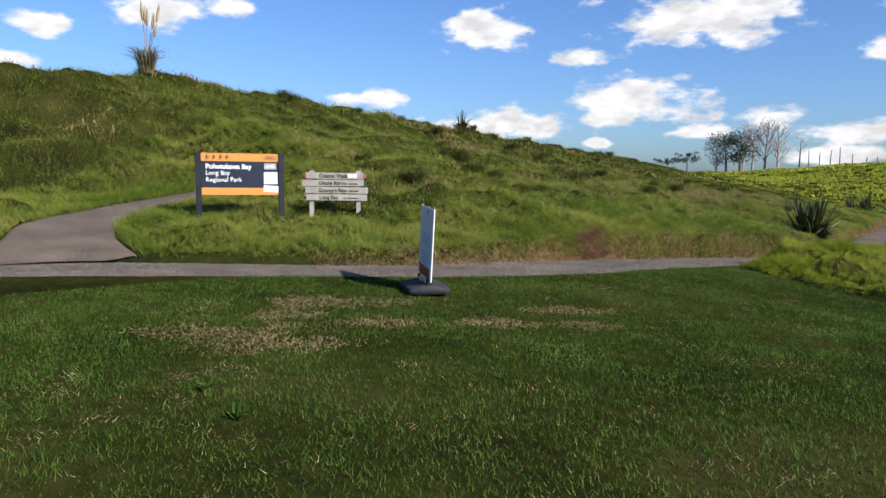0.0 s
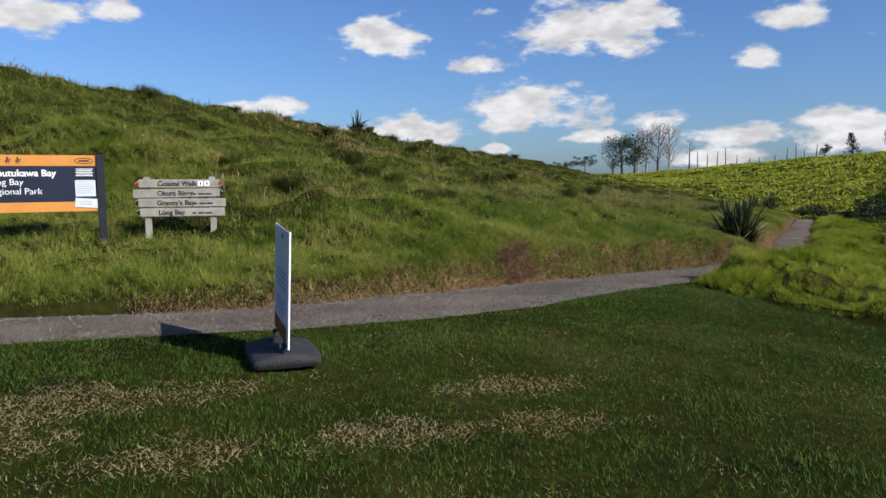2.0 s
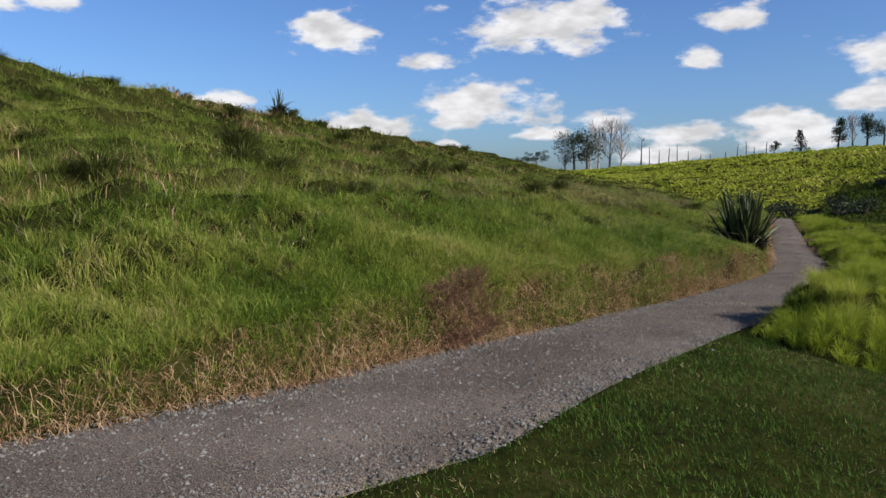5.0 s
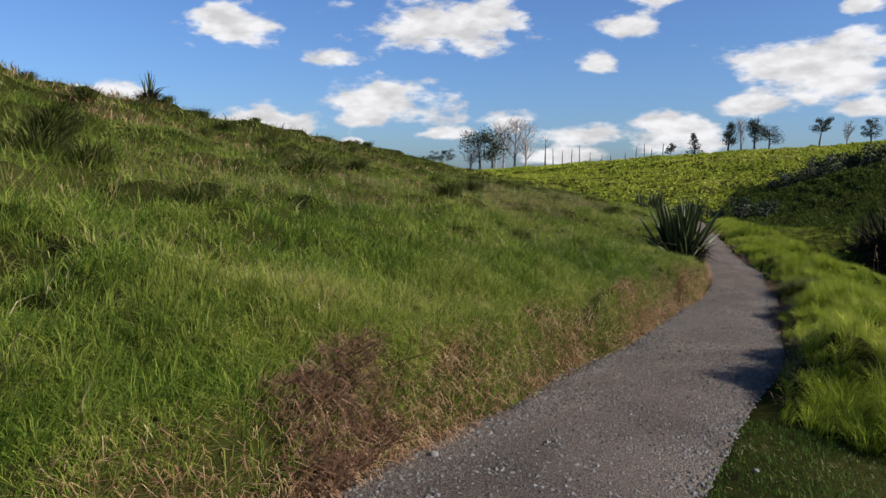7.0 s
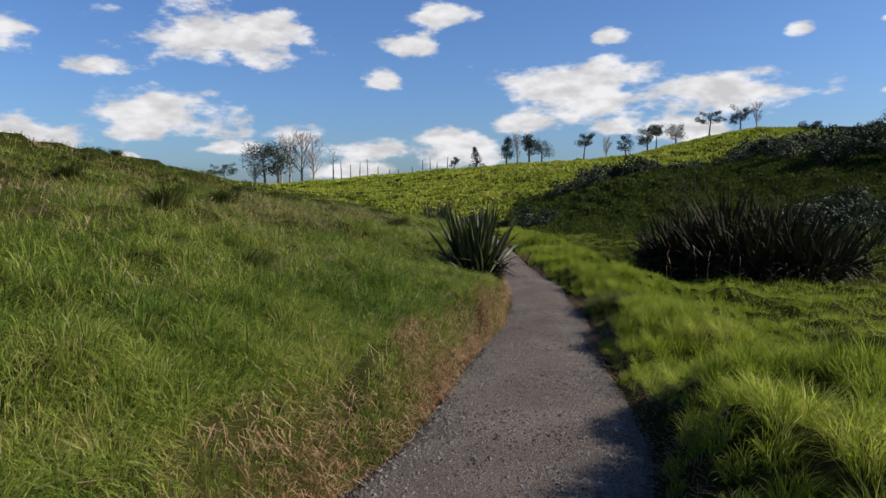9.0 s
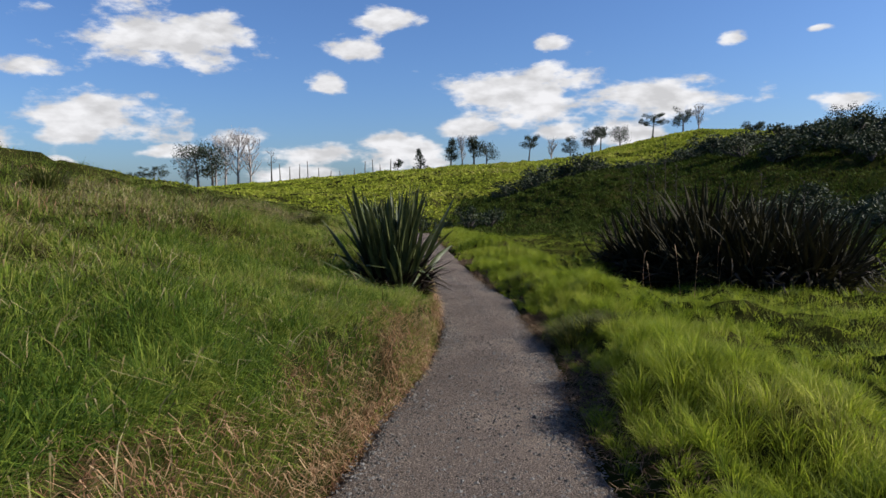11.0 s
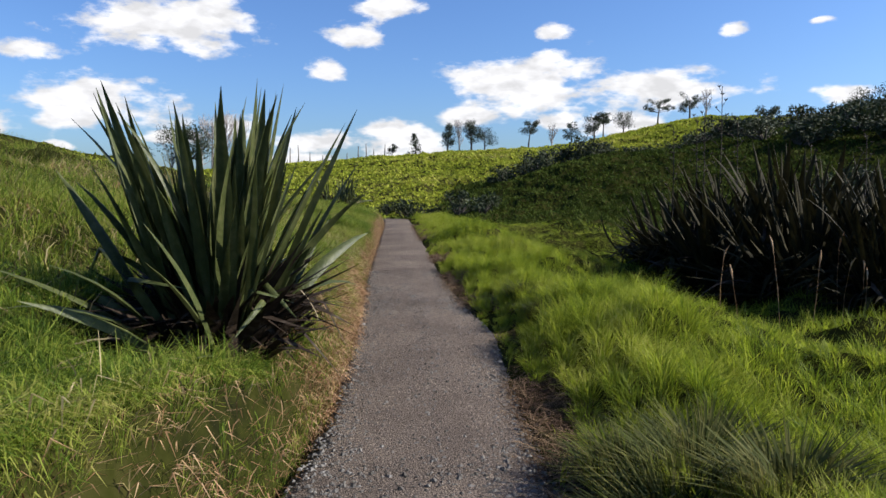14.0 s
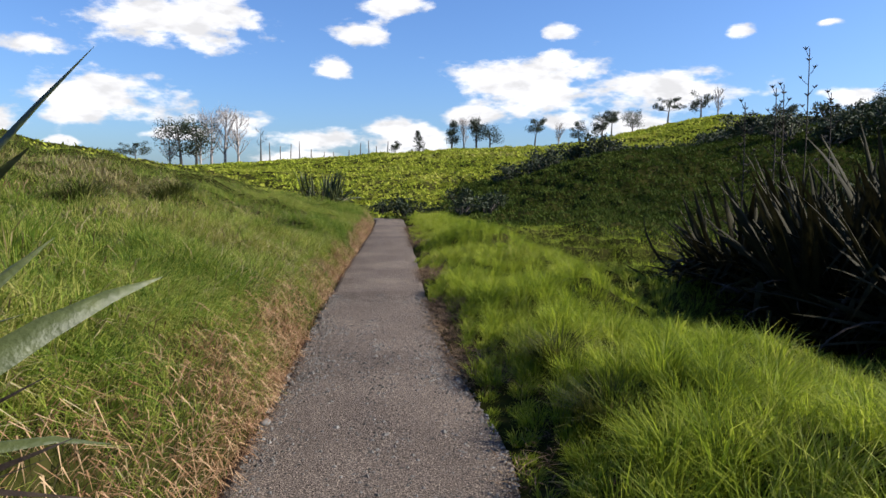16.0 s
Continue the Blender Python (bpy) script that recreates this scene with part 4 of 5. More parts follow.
masters = [bush_master(200 + k, 2.2, 1.5, 700, "dark rounded scrub bush on the grassy slope") for k in range(3)]
rnd = random.Random(3)
SPOTS = [(-5.6, 38, 0.9), (-4.1, 38.5, 0.75), (-2.6, 38, 1.0), (-1.2, 39, 0.9), (-6.8, 37, 0.7)]
SPOTS += [(rnd.uniform(-1, 4), rnd.uniform(58, 64), rnd.uniform(0.8, 1.1)) for _ in range(5)]
SPOTS += [(x, 66 + rnd.uniform(-3, 4), rnd.uniform(1.1, 1.7)) for x in np.arange(2, 14, 1.3)]
SPOTS += [(x, 84 + rnd.uniform(-5, 6), rnd.uniform(0.9, 1.5)) for x in np.arange(13, 32, 1.6)]
SPOTS += [(rnd.uniform(20, 38), rnd.uniform(40, 72), rnd.uniform(0.9, 1.6)) for _ in range(60)]
SPOTS += [(rnd.uniform(13, 22), rnd.uniform(22, 34), rnd.uniform(0.8, 1.4)) for _ in range(16)]
for k, (x, y, s) in enumerate(SPOTS):
    m = pose(x, y, height(x, y) - 0.1, 0, 0, rnd.uniform(0, 360)) @ Matrix.Diagonal((s * rnd.uniform(0.9, 1.3), s, s * rnd.uniform(0.8, 1.1), 1))
    b = masters[k] if k < 3 else copy_thing(masters[k % 3], m)
    b.matrix_world = m
tree("broadleaf_tree", "round", 36.5, 70, 4.6, 5.5, 301, "large dark evergreen tree on the hill shoulder")


def dead_bush(x, y):
    z = height(x, y)
    b = thing("dead_bush", pose(x, y, z), "brown dead bush at the foot of the grassy bank", "bush")
    rnd = np.random.RandomState(9)
    for q in range(14):
        pieces = []
        for k in range(24):
            bx, by = rnd.uniform(-0.2, 0.2), -0.45 + 0.9 * q / 14 + rnd.uniform(-0.06, 0.06)
            base = Vector((bx, by, height(x + bx, y + by) - z))
            d = Vector((rnd.randn() * 0.28 + 0.3, rnd.randn() * 0.3, 0.45)) * (0.13 + 0.30 * rnd.rand())
            tip = base + d
            pieces.append(tube([base, base + d * 0.5 + Vector(rnd.randn(3) * 0.03), tip], [0.004, 0.003, 0.0012], 3))
            for j in range(6):
                e = base.lerp(tip, 0.35 + 0.6 * rnd.rand())
                pieces.append(tube([e, e + Vector((rnd.randn() * 0.06, rnd.randn() * 0.06, 0.03 + 0.06 * rnd.rand()))], [0.0025, 0.001], 3))
        v, f = joined(pieces)
        mesh_object("branch", v, f, M_TWIG, parent=b)


dead_bush(-1.66, -12.75)

# ---------------------------------------------------------------- grass
R = np.random.RandomState(21)


def tufted(x, y, cell, pull):
    """Draws roots together into tufts; gives the new roots and the way that each blade leans, out of its tuft."""
    i, j = np.floor(x / cell).astype(int), np.floor(y / cell).astype(int)
    cx, cy = (i + 0.15 + 0.7 * _TAB[i & 255, j & 255]) * cell, (j + 0.15 + 0.7 * _TAB[(j * 3 + 11) & 255, (i * 5 + 7) & 255]) * cell
    way = np.arctan2(y - cy, x - cx)
    return cx + (x - cx) * (1 - pull), cy + (y - cy) * (1 - pull), way


def blades(name, x, y, length, width, mat, label, lean=(0.2, 0.7), wind=None, sink=0.02, droop=0.5, category="grass", flat=False, way=None):
    """Many separate bent grass blades rooted on the land, in one mesh."""
    n = len(x)
    z = ground_z(x, y) - sink
    a = R.rand(n) * 2 * np.pi
    if wind is not None:
        a = np.where(R.rand(n) < 0.4, wind + R.randn(n) * 0.7, a)
    if way is not None:
        a = np.where(R.rand(n) < 0.75, way + R.randn(n) * 0.5, a)
    th = lean[0] + (lean[1] - lean[0]) * R.rand(n)
    dx, dy = np.cos(a), np.sin(a)
    o = np.stack([x, y, z], -1)
    side = np.stack([-dy, dx, 0 * dx], -1)
    turn = R.randn(n) * 0.6
    side = side * np.cos(turn)[:, None] + np.stack([dx, dy, 0 * dx], -1) * np.sin(turn)[:, None]
    h1 = np.stack([dx * np.sin(th), dy * np.sin(th), np.cos(th)], -1)
    th2 = th + droop * (0.4 + 1.2 * R.rand(n))
    h2 = np.stack([dx * np.sin(th2), dy * np.sin(th2), np.cos(th2)], -1)
    L, W = np.broadcast_to(length, n)[:, None], np.broadcast_to(width, n)[:, None]
    mid = o + h1 * L * 0.52
    tip = mid + h2 * L * 0.48
    if flat:
        v = np.stack([o - side * W * 0.5, o + side * W * 0.5, tip], 1).reshape(-1, 3)
        f = np.arange(3 * n).reshape(-1, 3)
    else:
        v = np.stack([o, mid - side * W * 0.55, mid + side * W * 0.55, tip], 1).reshape(-1, 3)
        b = 4 * np.arange(n)[:, None]
        f = np.concatenate([b + [0, 2, 1], b + [1, 2, 3]], 1).reshape(-1, 3)
    return mesh_object(name, v, f, mat, "stuff", label, category, smooth=False)


def scatter(x0, x1, y0, y1, per_m2, keep):
    n = int((x1 - x0) * (y1 - y0) * per_m2)
    x, y = x0 + (x1 - x0) * R.rand(n), y0 + (y1 - y0) * R.rand(n)
    k = keep(x, y)
    k = k if k.dtype == bool else R.rand(n) < k
    return x[k], y[k]


def off(x, y):
    return np.minimum(off_path(x, y, MAIN), off_path(x, y, BRANCH))


# bands by distance from the path: near ones thick and fine, far ones thin and coarse
BANDS = [(0.02, 1.6, 4600, 0.75), (1.6, 3.2, 2000, 1.0), (3.2, 5.5, 760, 1.4), (5.5, 9.5, 320, 2.0), (9.5, 16, 130, 3.0), (16, 26, 45, 5.0)]
LX, LY, LB, RX, RY, RB = [], [], [], [], [], []
for lo, hi, dens, coarse in BANDS:
    x, y = scatter(-27, 2, -28, 26, dens, lambda x, y: (off(x, y) > lo) & (off(x, y) <= hi) & (x < edges(y)[0]) & (y > -25 - 0 * x))
    far_y = R.rand(len(x)) < np.interp(y, [-26, -18, -15, 6, 12, 26], [0.35, 0.55, 1, 1, 0.5, 0.25])
    x, y = x[far_y], y[far_y]
    LX.append(x), LY.append(y), LB.append(np.full(len(x), coarse))
    x, y = scatter(-3.5, 20, -13, 26, dens, lambda x, y: (off(x, y) > (lo if lo > 1 else 0.0)) & (off(x, y) <= hi) & (x > edges(y)[1] - 0.35) & (lawn_mask(x, y) < 0.5))
    far_y = R.rand(len(x)) < np.interp(y, [-12, 6, 12, 26], [1, 1, 0.5, 0.25])
    x, y = x[far_y], y[far_y]
    RX.append(x), RY.append(y), RB.append(np.full(len(x), coarse))
LX, LY, LB, RX, RY, RB = map(np.concatenate, (LX, LY, LB, RX, RY, RB))
fringe = edges(LY)[0] - LX
keep = R.rand(len(LX)) < np.where(LY > -17, np.clip(0.55 + (fringe + 0.3 * fbm(LX * 1.2, LY * 1.2, 2) - 0.25) / 0.2, 0.4, 1), 1)
LX, LY, LB = LX[keep], LY[keep], LB[keep]
keep = np.hypot((LX + 1.68) / 0.6, (LY - 0.45) / 0.75) > 0.75 + 0.3 * R.rand(len(LX))
LX, LY, LB = LX[keep], LY[keep], LB[keep]
keep = R.rand(len(RX)) < np.where(RB < 1.3, 0.72, 1.0)
RX, RY, RB = RX[keep], RY[keep], RB[keep]
ragged = RX - edges(RY)[1] > 0.8 * fbm(RX * 0.8 + 8, RY * 0.8, 3) - 0.30
RX, RY, RB = RX[ragged], RY[ragged], RB[ragged]
cell = 0.27 * LB**0.75
LX, LY, lway = tufted(LX, LY, cell, np.where(LB < 1.3, 0.38, 0.25))
cell = 0.30 * RB**0.75
RX, RY, rway = tufted(RX, RY, cell, np.where(RB < 1.3, 0.5, 0.25))
clump = fbm(LX * 1.6 + 3, LY * 1.6, 3)
dl = off_path(LX, LY, MAIN)
tall = np.clip(0.75 + 1.1 * (clump - 0.35), 0.72, 1.3) * (0.75 + 0.25 * step(dl / 0.6))
length = (0.13 + 0.18 * R.rand(len(LX))) * tall * (1 + 0.12 * LB)
width = 0.0052 * LB * (0.7 + 0.6 * R.rand(len(LX)))
for near_by in (True, False):
    k = (LB < 1.3) == near_by
    blades("hill_grass", LX[k], LY[k], length[k], width[k] * (1 if near_by else 1.15), M_GRASS, "long unmown green and yellowing grass covering the hillside", (0.1, 0.8), wind=-0.4, droop=0.95, way=lway[k], flat=not near_by)
# grass hanging down the face of the cut bank
x, y = scatter(-5, 0.5, -17, 14, 5000, lambda x, y: np.where((edges(y)[0] - x > 0.27 + 0.5 * (fbm(x * 1.3 + 15, y * 1.3, 2) - 0.5)) & (edges(y)[0] - x < 0.85) & (np.hypot(x + 1.6, y - 0.6) > 0.55), np.interp(y, [-17, -12, 6, 14], [0.4, 1, 1, 0.4]), 0))
blades("bank_grass", x, y, 0.10 + 0.14 * R.rand(len(x)), 0.0042, M_GRASS, "green grass hanging over the face of the cut bank", (0.25, 1.15), sink=0.01, droop=0.9, way=0 * x)
# paler, drier growth among it further on
x, y = scatter(-10, -0.8, -18, 13, 300, lambda x, y: np.where((edges(y)[0] - x > 0.15) & (edges(y)[0] - x < 6.5), np.clip(0.25 + 2.5 * (fbm(x * 0.6 + 20, y * 0.6, 3) - 0.42), 0.1, 1) * np.interp(y, [-11, -4], [0.2, 1]), 0))
blades("pale_hill_grass", x, y, 0.18 + 0.2 * R.rand(len(x)), 0.006 * np.interp(edges(y)[0] - x, [0, 6], [1, 1.8]), M_STRAW_LAWN, "pale dry blades among the hillside grass", (0.2, 0.95), wind=-0.4, droop=0.9)
clump = fbm(RX * 1.5 + 31, RY * 1.5, 3)
dr = off_path(RX, RY, MAIN)
verge = step((2.6 - dr) / 1.2)
tall = np.clip(0.5 + 1.6 * (clump - 0.3), 0.4, 1.5)
length = (0.12 + 0.13 * R.rand(len(RX)) + 0.10 * verge) * tall * (1 + 0.10 * RB)
width = 0.0054 * RB * (0.7 + 0.6 * R.rand(len(RX)))
length = length * (0.5 + 0.5 * step((dr - 0.05) / 0.5))
for near_by in (True, False):
    k = (RB < 1.3) == near_by
    blades("verge_grass", RX[k], RY[k], length[k], width[k], M_GRASS_R, "lush bright green long grass on the path verge", (0.1, 0.75), wind=0.4, droop=0.7, way=rway[k], flat=not near_by)

# browned patches high on the hillside
x, y = scatter(-26, -3.5, -24, 14, 34, lambda x, y: np.where(off(x, y) > 1.5, np.clip(6 * (fbm(x * 0.33 + 90, y * 0.5, 3) - 0.55), 0, 1), 0))
w = np.interp(-x, [3, 8, 16, 26], [1, 2, 3.4, 5])
blades("dry_hill_grass", x, y, (0.2 + 0.2 * R.rand(len(x))) * (1 + 0.1 * w), 0.007 * w, M_STRAW, "patches of browned dry grass on the hillside", (0.2, 1.0), wind=-0.4, droop=0.8)

# pasture and rough slopes beyond
x, y = scatter(-75, 45, 26, 158, 14.0, lambda x, y: np.clip(1.3 - y / 160, 0.25, 1) * (np.abs(x) < 14 + y * 0.62))
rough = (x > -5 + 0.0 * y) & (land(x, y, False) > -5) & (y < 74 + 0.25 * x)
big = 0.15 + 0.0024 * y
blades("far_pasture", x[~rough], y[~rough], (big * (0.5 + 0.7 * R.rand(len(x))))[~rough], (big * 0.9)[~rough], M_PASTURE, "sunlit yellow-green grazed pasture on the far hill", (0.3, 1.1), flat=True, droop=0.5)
blades("slope_grass", x[rough], y[rough], (big * (0.5 + 0.9 * R.rand(len(x))))[rough], (big * 0.8)[rough], M_SHADY, "rough grass on the valley slope, its shade put into the colour", (0.3, 1.1), flat=True, droop=0.5)
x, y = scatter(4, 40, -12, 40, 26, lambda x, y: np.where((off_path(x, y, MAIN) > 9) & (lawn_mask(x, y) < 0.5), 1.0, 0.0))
blades("slope_grass", x, y, 0.3 + 0.3 * R.rand(len(x)), 0.05, M_SHADY, "rough grass on the valley slope, its shade put into the colour", (0.2, 0.9), flat=True, droop=0.5)

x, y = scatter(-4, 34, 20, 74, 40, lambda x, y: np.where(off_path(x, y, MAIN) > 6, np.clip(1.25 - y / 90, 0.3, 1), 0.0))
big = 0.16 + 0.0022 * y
blades("slope_grass", x, y, big * (0.5 + 0.9 * R.rand(len(x))), big * 0.45, M_SHADY, "rough grass on the valley slope, its shade put into the colour", (0.1, 1.0), flat=True, droop=0.6)

# dry grass hanging over the cut bank, and litter along the right edge
def on_bank(x, y):
    u = edges(y)[0] - x
    return np.where((u > -0.05) & (u < 0.55), np.clip(1.2 - (u + 0.4 * (fbm(x * 1.5 + 60, y * 1.5, 2) - 0.5)) / 0.29, 0, 1) * np.clip(3.2 * (fbm(x * 0.9, y * 0.9, 3) - 0.22), 0.2, 1) * np.interp(y, [-19, -14, -11, 12, 22], [0.3, 0.7, 1, 1, 0.5]), 0)


x, y = scatter(-5, 0, -19, 22, 8200, on_bank)
blades("dry_bank_grass", x, y, 0.09 + 0.2 * R.rand(len(x)), 0.0048, M_STRAW, "dead straw-brown grass hanging over the cut bank", (0.4, 1.35), wind=0.0, droop=1.0)
x, y = scatter(-4, 1.6, -10, 20, 3600, lambda x, y: np.where((x - edges(y)[1] > -0.22) & (x - edges(y)[1] < 0.4), np.clip(4 * (fbm(x * 0.8 + 5, y * 0.8, 2) - 0.33), 0, 1) * np.interp(y, [-8, -2], [0.35, 1]), 0))
blades("dry_edge_litter", x, y, 0.06 + 0.12 * R.rand(len(x)), 0.006, M_LITTER, "dead brown grass litter along the path edge", (1.1, 1.5), sink=-0.012, droop=0.2)

# mown lawn, with worn straw patches
PATCHES = [(0.8, -22.6, 0.85, 0.4), (-0.15, -20.8, 0.85, 0.42), (1.4, -20.9, 0.6, 0.28), (2.1, -19.6, 1.0, 0.3), (1.9, -18.3, 0.8, 0.25), (1.5, -22.5, 0.6, 0.35), (0.3, -21.7, 0.5, 0.3)]


def worn(x, y):
    w = 0
    for px, py, a, b in PATCHES:
        u, v = (x - px) * 0.55 + (y - py) * 0.83, -(x - px) * 0.83 + (y - py) * 0.55
        w = np.maximum(w, 1.2 - np.hypot(u / (a * 1.2), v / (b * 1.2)))
    return np.clip(1.5 * w - 0.25 + 2.2 * (fbm(x * 2.5, y * 2.5, 3) - 0.5), 0, 1)


def lawn_here(x, y):
    return (lawn_mask(x, y) > 0.5) & (off_path(x, y, MAIN) > -0.08 + 0.3 * (fbm(x * 2.3, y * 2.3, 3) - 0.5))


near = [scatter(-2.5, 8, -25.5, -10, 2250, lambda x, y: lawn_here(x, y)), scatter(8, 16, -25, -10, 350, lambda x, y: lawn_here(x, y)), scatter(-3, 12, -32, -25.5, 120, lambda x, y: lawn_here(x, y))]
x, y = (np.concatenate([p[k] for p in near]) for k in (0, 1))
dry = R.rand(len(x)) < np.clip(worn(x, y), 0.025, 0.97)
lush = 0.45 + 1.2 * fbm(x * 2.2, y * 2.2, 3)
ex, ey = scatter(-1.5, 4, -24.5, -16.5, 1500, lambda x, y: np.where(lawn_here(x, y), np.clip(worn(x, y) - 0.15, 0, 1), 0))
blades("worn_lawn", ex, ey, 0.03 + 0.035 * R.rand(len(ex)), 0.008, M_STRAW_LAWN, "worn straw-coloured patches of lawn", (0.7, 1.4), flat=True, sink=0.0)
blades("mown_lawn", x[~dry], y[~dry], (0.028 + 0.034 * R.rand((~dry).sum())) * lush[~dry], 0.0068, M_LAWN, "short mown green lawn", (0.1, 0.8), flat=True, sink=0.008)
blades("worn_lawn", x[dry], y[dry], (0.03 + 0.035 * R.rand(dry.sum())), 0.008, M_STRAW_LAWN, "worn straw-coloured patches of lawn", (0.7, 1.45), flat=True, sink=0.004)

# tussocks that stand out of the grass
TUSSOCK = None
for k, (x, y, s) in enumerate([(-3.03, -6.4, 1.0), (-5.67, -3.27, 1.2), (-3.92, -4.94, 0.8), (-6.51, -13.69, 1.2), (-4.67, -10.87, 1.0), (0.95, -0.35, 1.05), (0.75, -0.75, 0.9), (1.1, 0.05, 1.0), (0.7, -0.1, 0.85), (1.2, -0.7, 0.95), (0.55, 3.6, 0.8), (0.35, 4.6, 0.75), (3.78, -2.43, 0.8), (-9.5, -9.0, 1.4),
                               (-8.2, -5.5, 1.3), (-11, -1.5, 1.5), (-12.5, -6.8, 1.5), (-7.2, 1.5, 1.2), (-9.8, 4.2, 1.3), (-4.4, 7.2, 0.9), (-3.2, 9.0, 0.8), (-15, -10, 1.1), (-17.5, -3, 1.1), (-20, 1.5, 1.0)] + [(R.uniform(-22, -4.5), R.uniform(-15, 12), R.uniform(0.8, 1.4)) for _ in range(30)] + [(R.uniform(-22.6, -21), R.uniform(-18, 20), R.uniform(0.7, 1.2)) for _ in range(16)]):
    if TUSSOCK is None:
        rr = np.random.RandomState(77)
        n = 420
        a, r, ln = rr.rand(n) * 6.28, 0.20 * np.sqrt(rr.rand(n)), 0.3 + 0.22 * rr.rand(n)
        th = 0.1 + 0.75 * r / 0.2 * rr.rand(n) + 0.1
        d = np.stack([np.cos(a), np.sin(a), 0 * a], -1)
        o = d * r[:, None] + [0, 0, -0.05]
        up = np.array([0, 0, 1.0])
        m1 = o + (d * np.sin(th)[:, None] + up * np.cos(th)[:, None]) * ln[:, None] * 0.55
        t2 = th + 0.7
        tp = m1 + (d * np.sin(t2)[:, None] + up * np.cos(t2)[:, None]) * ln[:, None] * 0.45
        sd = np.stack([-np.sin(a), np.cos(a), 0 * a], -1) * 0.004
        v = np.stack([o - sd, o + sd, m1 - sd, m1 + sd, tp], 1).reshape(-1, 3)
        b = 5 * np.arange(n)[:, None]
        f = np.concatenate([b + [0, 1, 3], b + [0, 3, 2], b + [2, 3, 4]], 1).reshape(-1, 3)
        TUSSOCK = mesh_object("grass_tussock", v, f, M_TUSSOCK, "", "dense dark grass tussock standing out of the long grass", "tussock", smooth=False)
        TUSSOCK["group"] = "tussocks on the hillside"
        ob = TUSSOCK
    else:
        ob = copy_thing(TUSSOCK, Matrix())
    ob.matrix_world = pose(x, y, height(x, y), 0, 0, 47 * k) @ Matrix.Diagonal((s, s, s, 1))

# loose stones on the path
n = 44000
k = R.rand(n)
sx, sy = -7 + 8 * R.rand(n * 8), -25 + 33 * R.rand(n * 8)
d = off_path(sx, sy, MAIN)
sel = (d < 0.0) & (R.rand(n * 8) < np.where(d > -0.35, 1.0, 0.4))
sx, sy = sx[sel][:n], sy[sel][:n]
n = len(sx)
size = 0.007 + 0.013 * R.rand(n) ** 3 + 0.015 * (R.rand(n) < 0.004)
octa = np.array([(1, 0, 0), (0, 1, 0), (-1, 0, 0), (0, -1, 0), (0, 0, 0.8), (0, 0, -0.8)], float)
v = octa[None] * (0.6 + 0.7 * R.rand(n, 6, 1)) * size[:, None, None]
rot = R.rand(n) * 6.28
c, s = np.cos(rot)[:, None], np.sin(rot)[:, None]
v = np.stack([v[..., 0] * c - v[..., 1] * s, v[..., 0] * s + v[..., 1] * c, v[..., 2] * 0.8], -1)
v += np.stack([sx, sy, path_height(sy) + 0.022 * np.clip(-off_path(sx, sy, MAIN) / 0.6, -1.5, 1) + 0.004], -1)[:, None]
f = np.array([(0, 1, 4), (1, 2, 4), (2, 3, 4), (3, 0, 4)])
f = (f[None] + 6 * np.arange(n)[:, None, None]).reshape(-1, 3)
mesh_object("loose_gravel", v.reshape(-1, 3), f, M_STONE, "stuff", "loose grey gravel stones scattered on the path", "gravel", smooth=False)


# ---------------------------------------------------------------- small plants
WEED_LEAVES = [leaf_mesh("leaf", b, 0.2, 0, 90 + k, M_LAWN, 0.16) for k, b in enumerate((0.3, 0.7, 1.1))]


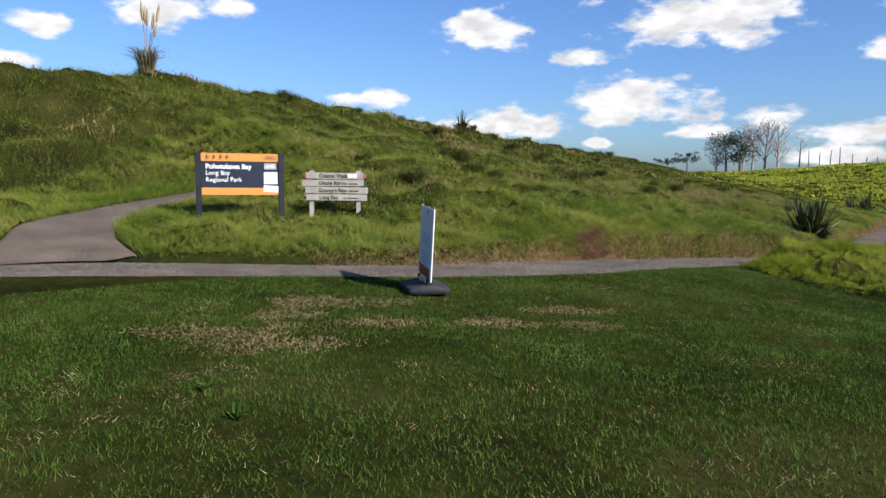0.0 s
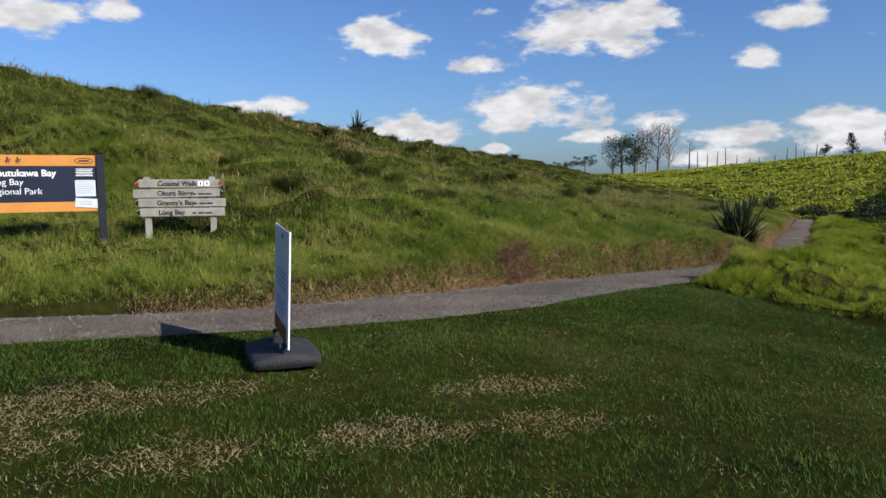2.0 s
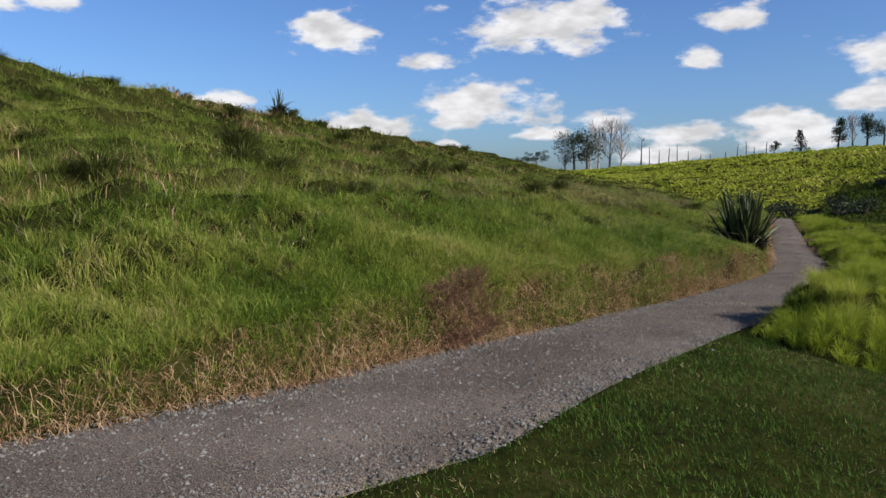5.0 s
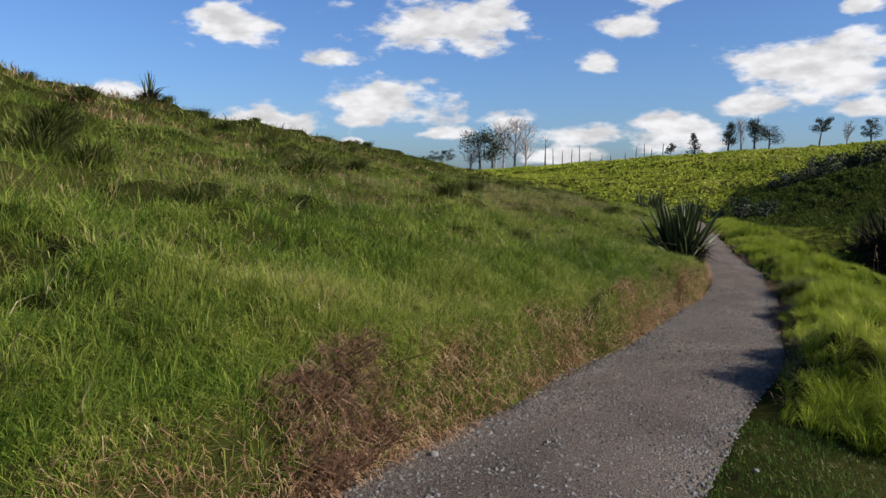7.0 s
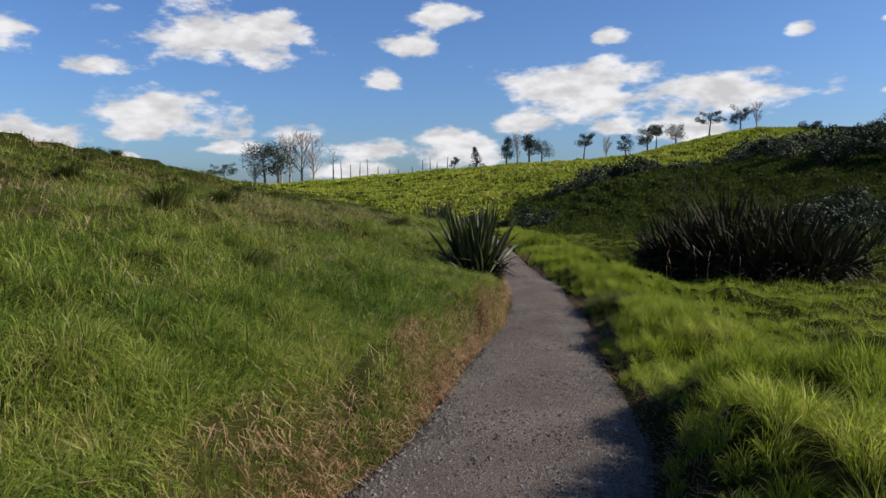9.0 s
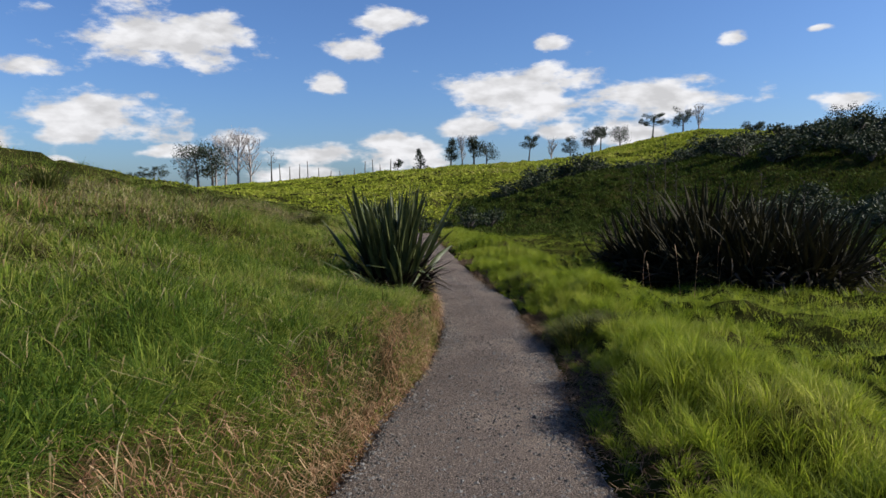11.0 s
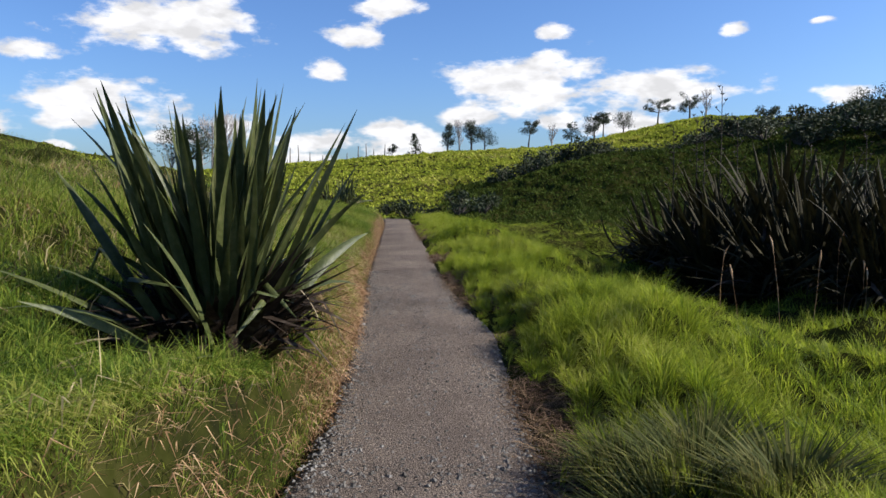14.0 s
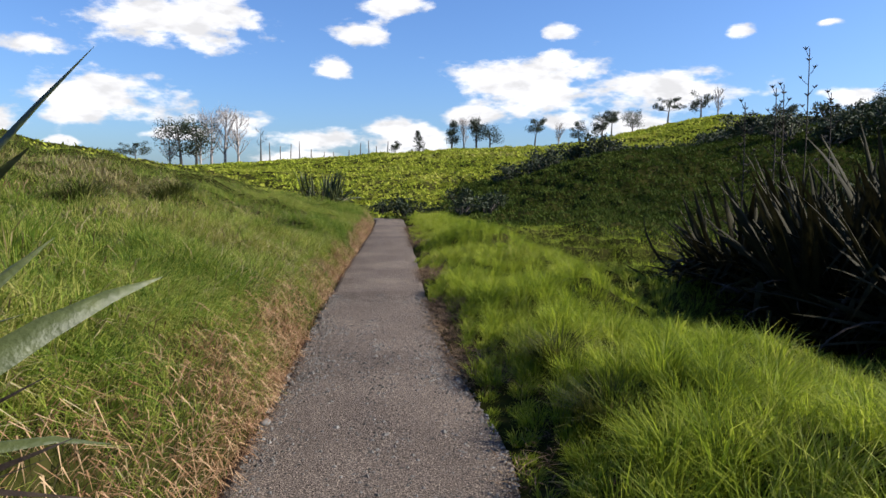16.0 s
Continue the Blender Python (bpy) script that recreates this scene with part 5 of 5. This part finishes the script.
def weed(x, y, seed):
    w = thing("lawn_weed", pose(x, y, height(x, y)), "small broad-leaved weed growing in the lawn", "weed", "weeds in the lawn")
    rnd = random.Random(seed)
    for k in range(5):
        leaf = new("leaf", rnd.choice(WEED_LEAVES))
        leaf.parent = w
        n = rnd.uniform(0.09, 0.17)
        leaf.matrix_local = Matrix.Rotation(k * 1.26 + rnd.uniform(-0.3, 0.3), 4, "Z") @ Matrix.Rotation(-rnd.uniform(0.2, 0.9), 4, "X") @ Matrix.Diagonal((n * 1.4, n, n, 1))


for k, (x, y) in enumerate([(2.56, -23.65), (3.2, -23.75)]):
    weed(x, y, k)

STEM = None
for k in range(9):
    x, y = R.uniform(2.3, 5.2), R.uniform(4.0, 5.6)
    if STEM is None:
        v, f = joined([tube([(0, 0, 0), (0.02, 0, 0.35), (0.07, 0.02, 0.72)], [0.0035, 0.003, 0.002], 4), tube([(0.06, 0.017, 0.66), (0.085, 0.022, 0.76), (0.13, 0.03, 0.83)], [0.003, 0.012, 0.002], 5)])
        STEM = mesh_object("grass_stalk", v, f, M_STRAW, "", "pale dry grass stalk with a seed head", "grass stalk")
        STEM["group"] = "dry stalks before the flax"
        ob = STEM
    else:
        ob = copy_thing(STEM, Matrix())
    ob.matrix_world = pose(x, y, height(x, y), R.uniform(-8, 8), R.uniform(-8, 8), R.uniform(0, 360)) @ Matrix.Diagonal((1, 1, R.uniform(0.8, 1.4), 1))

# stones shouldered to the edge of the path
rr = np.random.RandomState(4)
STONE = None
for k, (x, y) in enumerate([(-1.25, -12.35), (-1.5, -11.2), (-1.35, -9.4), (-1.12, -6.6), (-1.15, -3.1), (-1.2, 1.2), (-1.3, 3.6), (0.5, -11.6), (0.42, -3.5), (0.1, 2.2)]):
    bm = bmesh.new()
    bmesh.ops.create_icosphere(bm, subdivisions=2, radius=0.022 + 0.016 * rr.rand())
    for v in bm.verts:
        v.co *= 0.8 + 0.45 * noise.noise(v.co * 22 + Vector((k * 3.1, 0, 0)))
        v.co.z *= 0.62
    st = part("stone", bm, M_STONE, None, "", True)
    tagged(st, "rough grey stone lying at the path edge", "stone", "stones at the path edge")
    st.location = (x, y, float(path_height(y)) + 0.02)
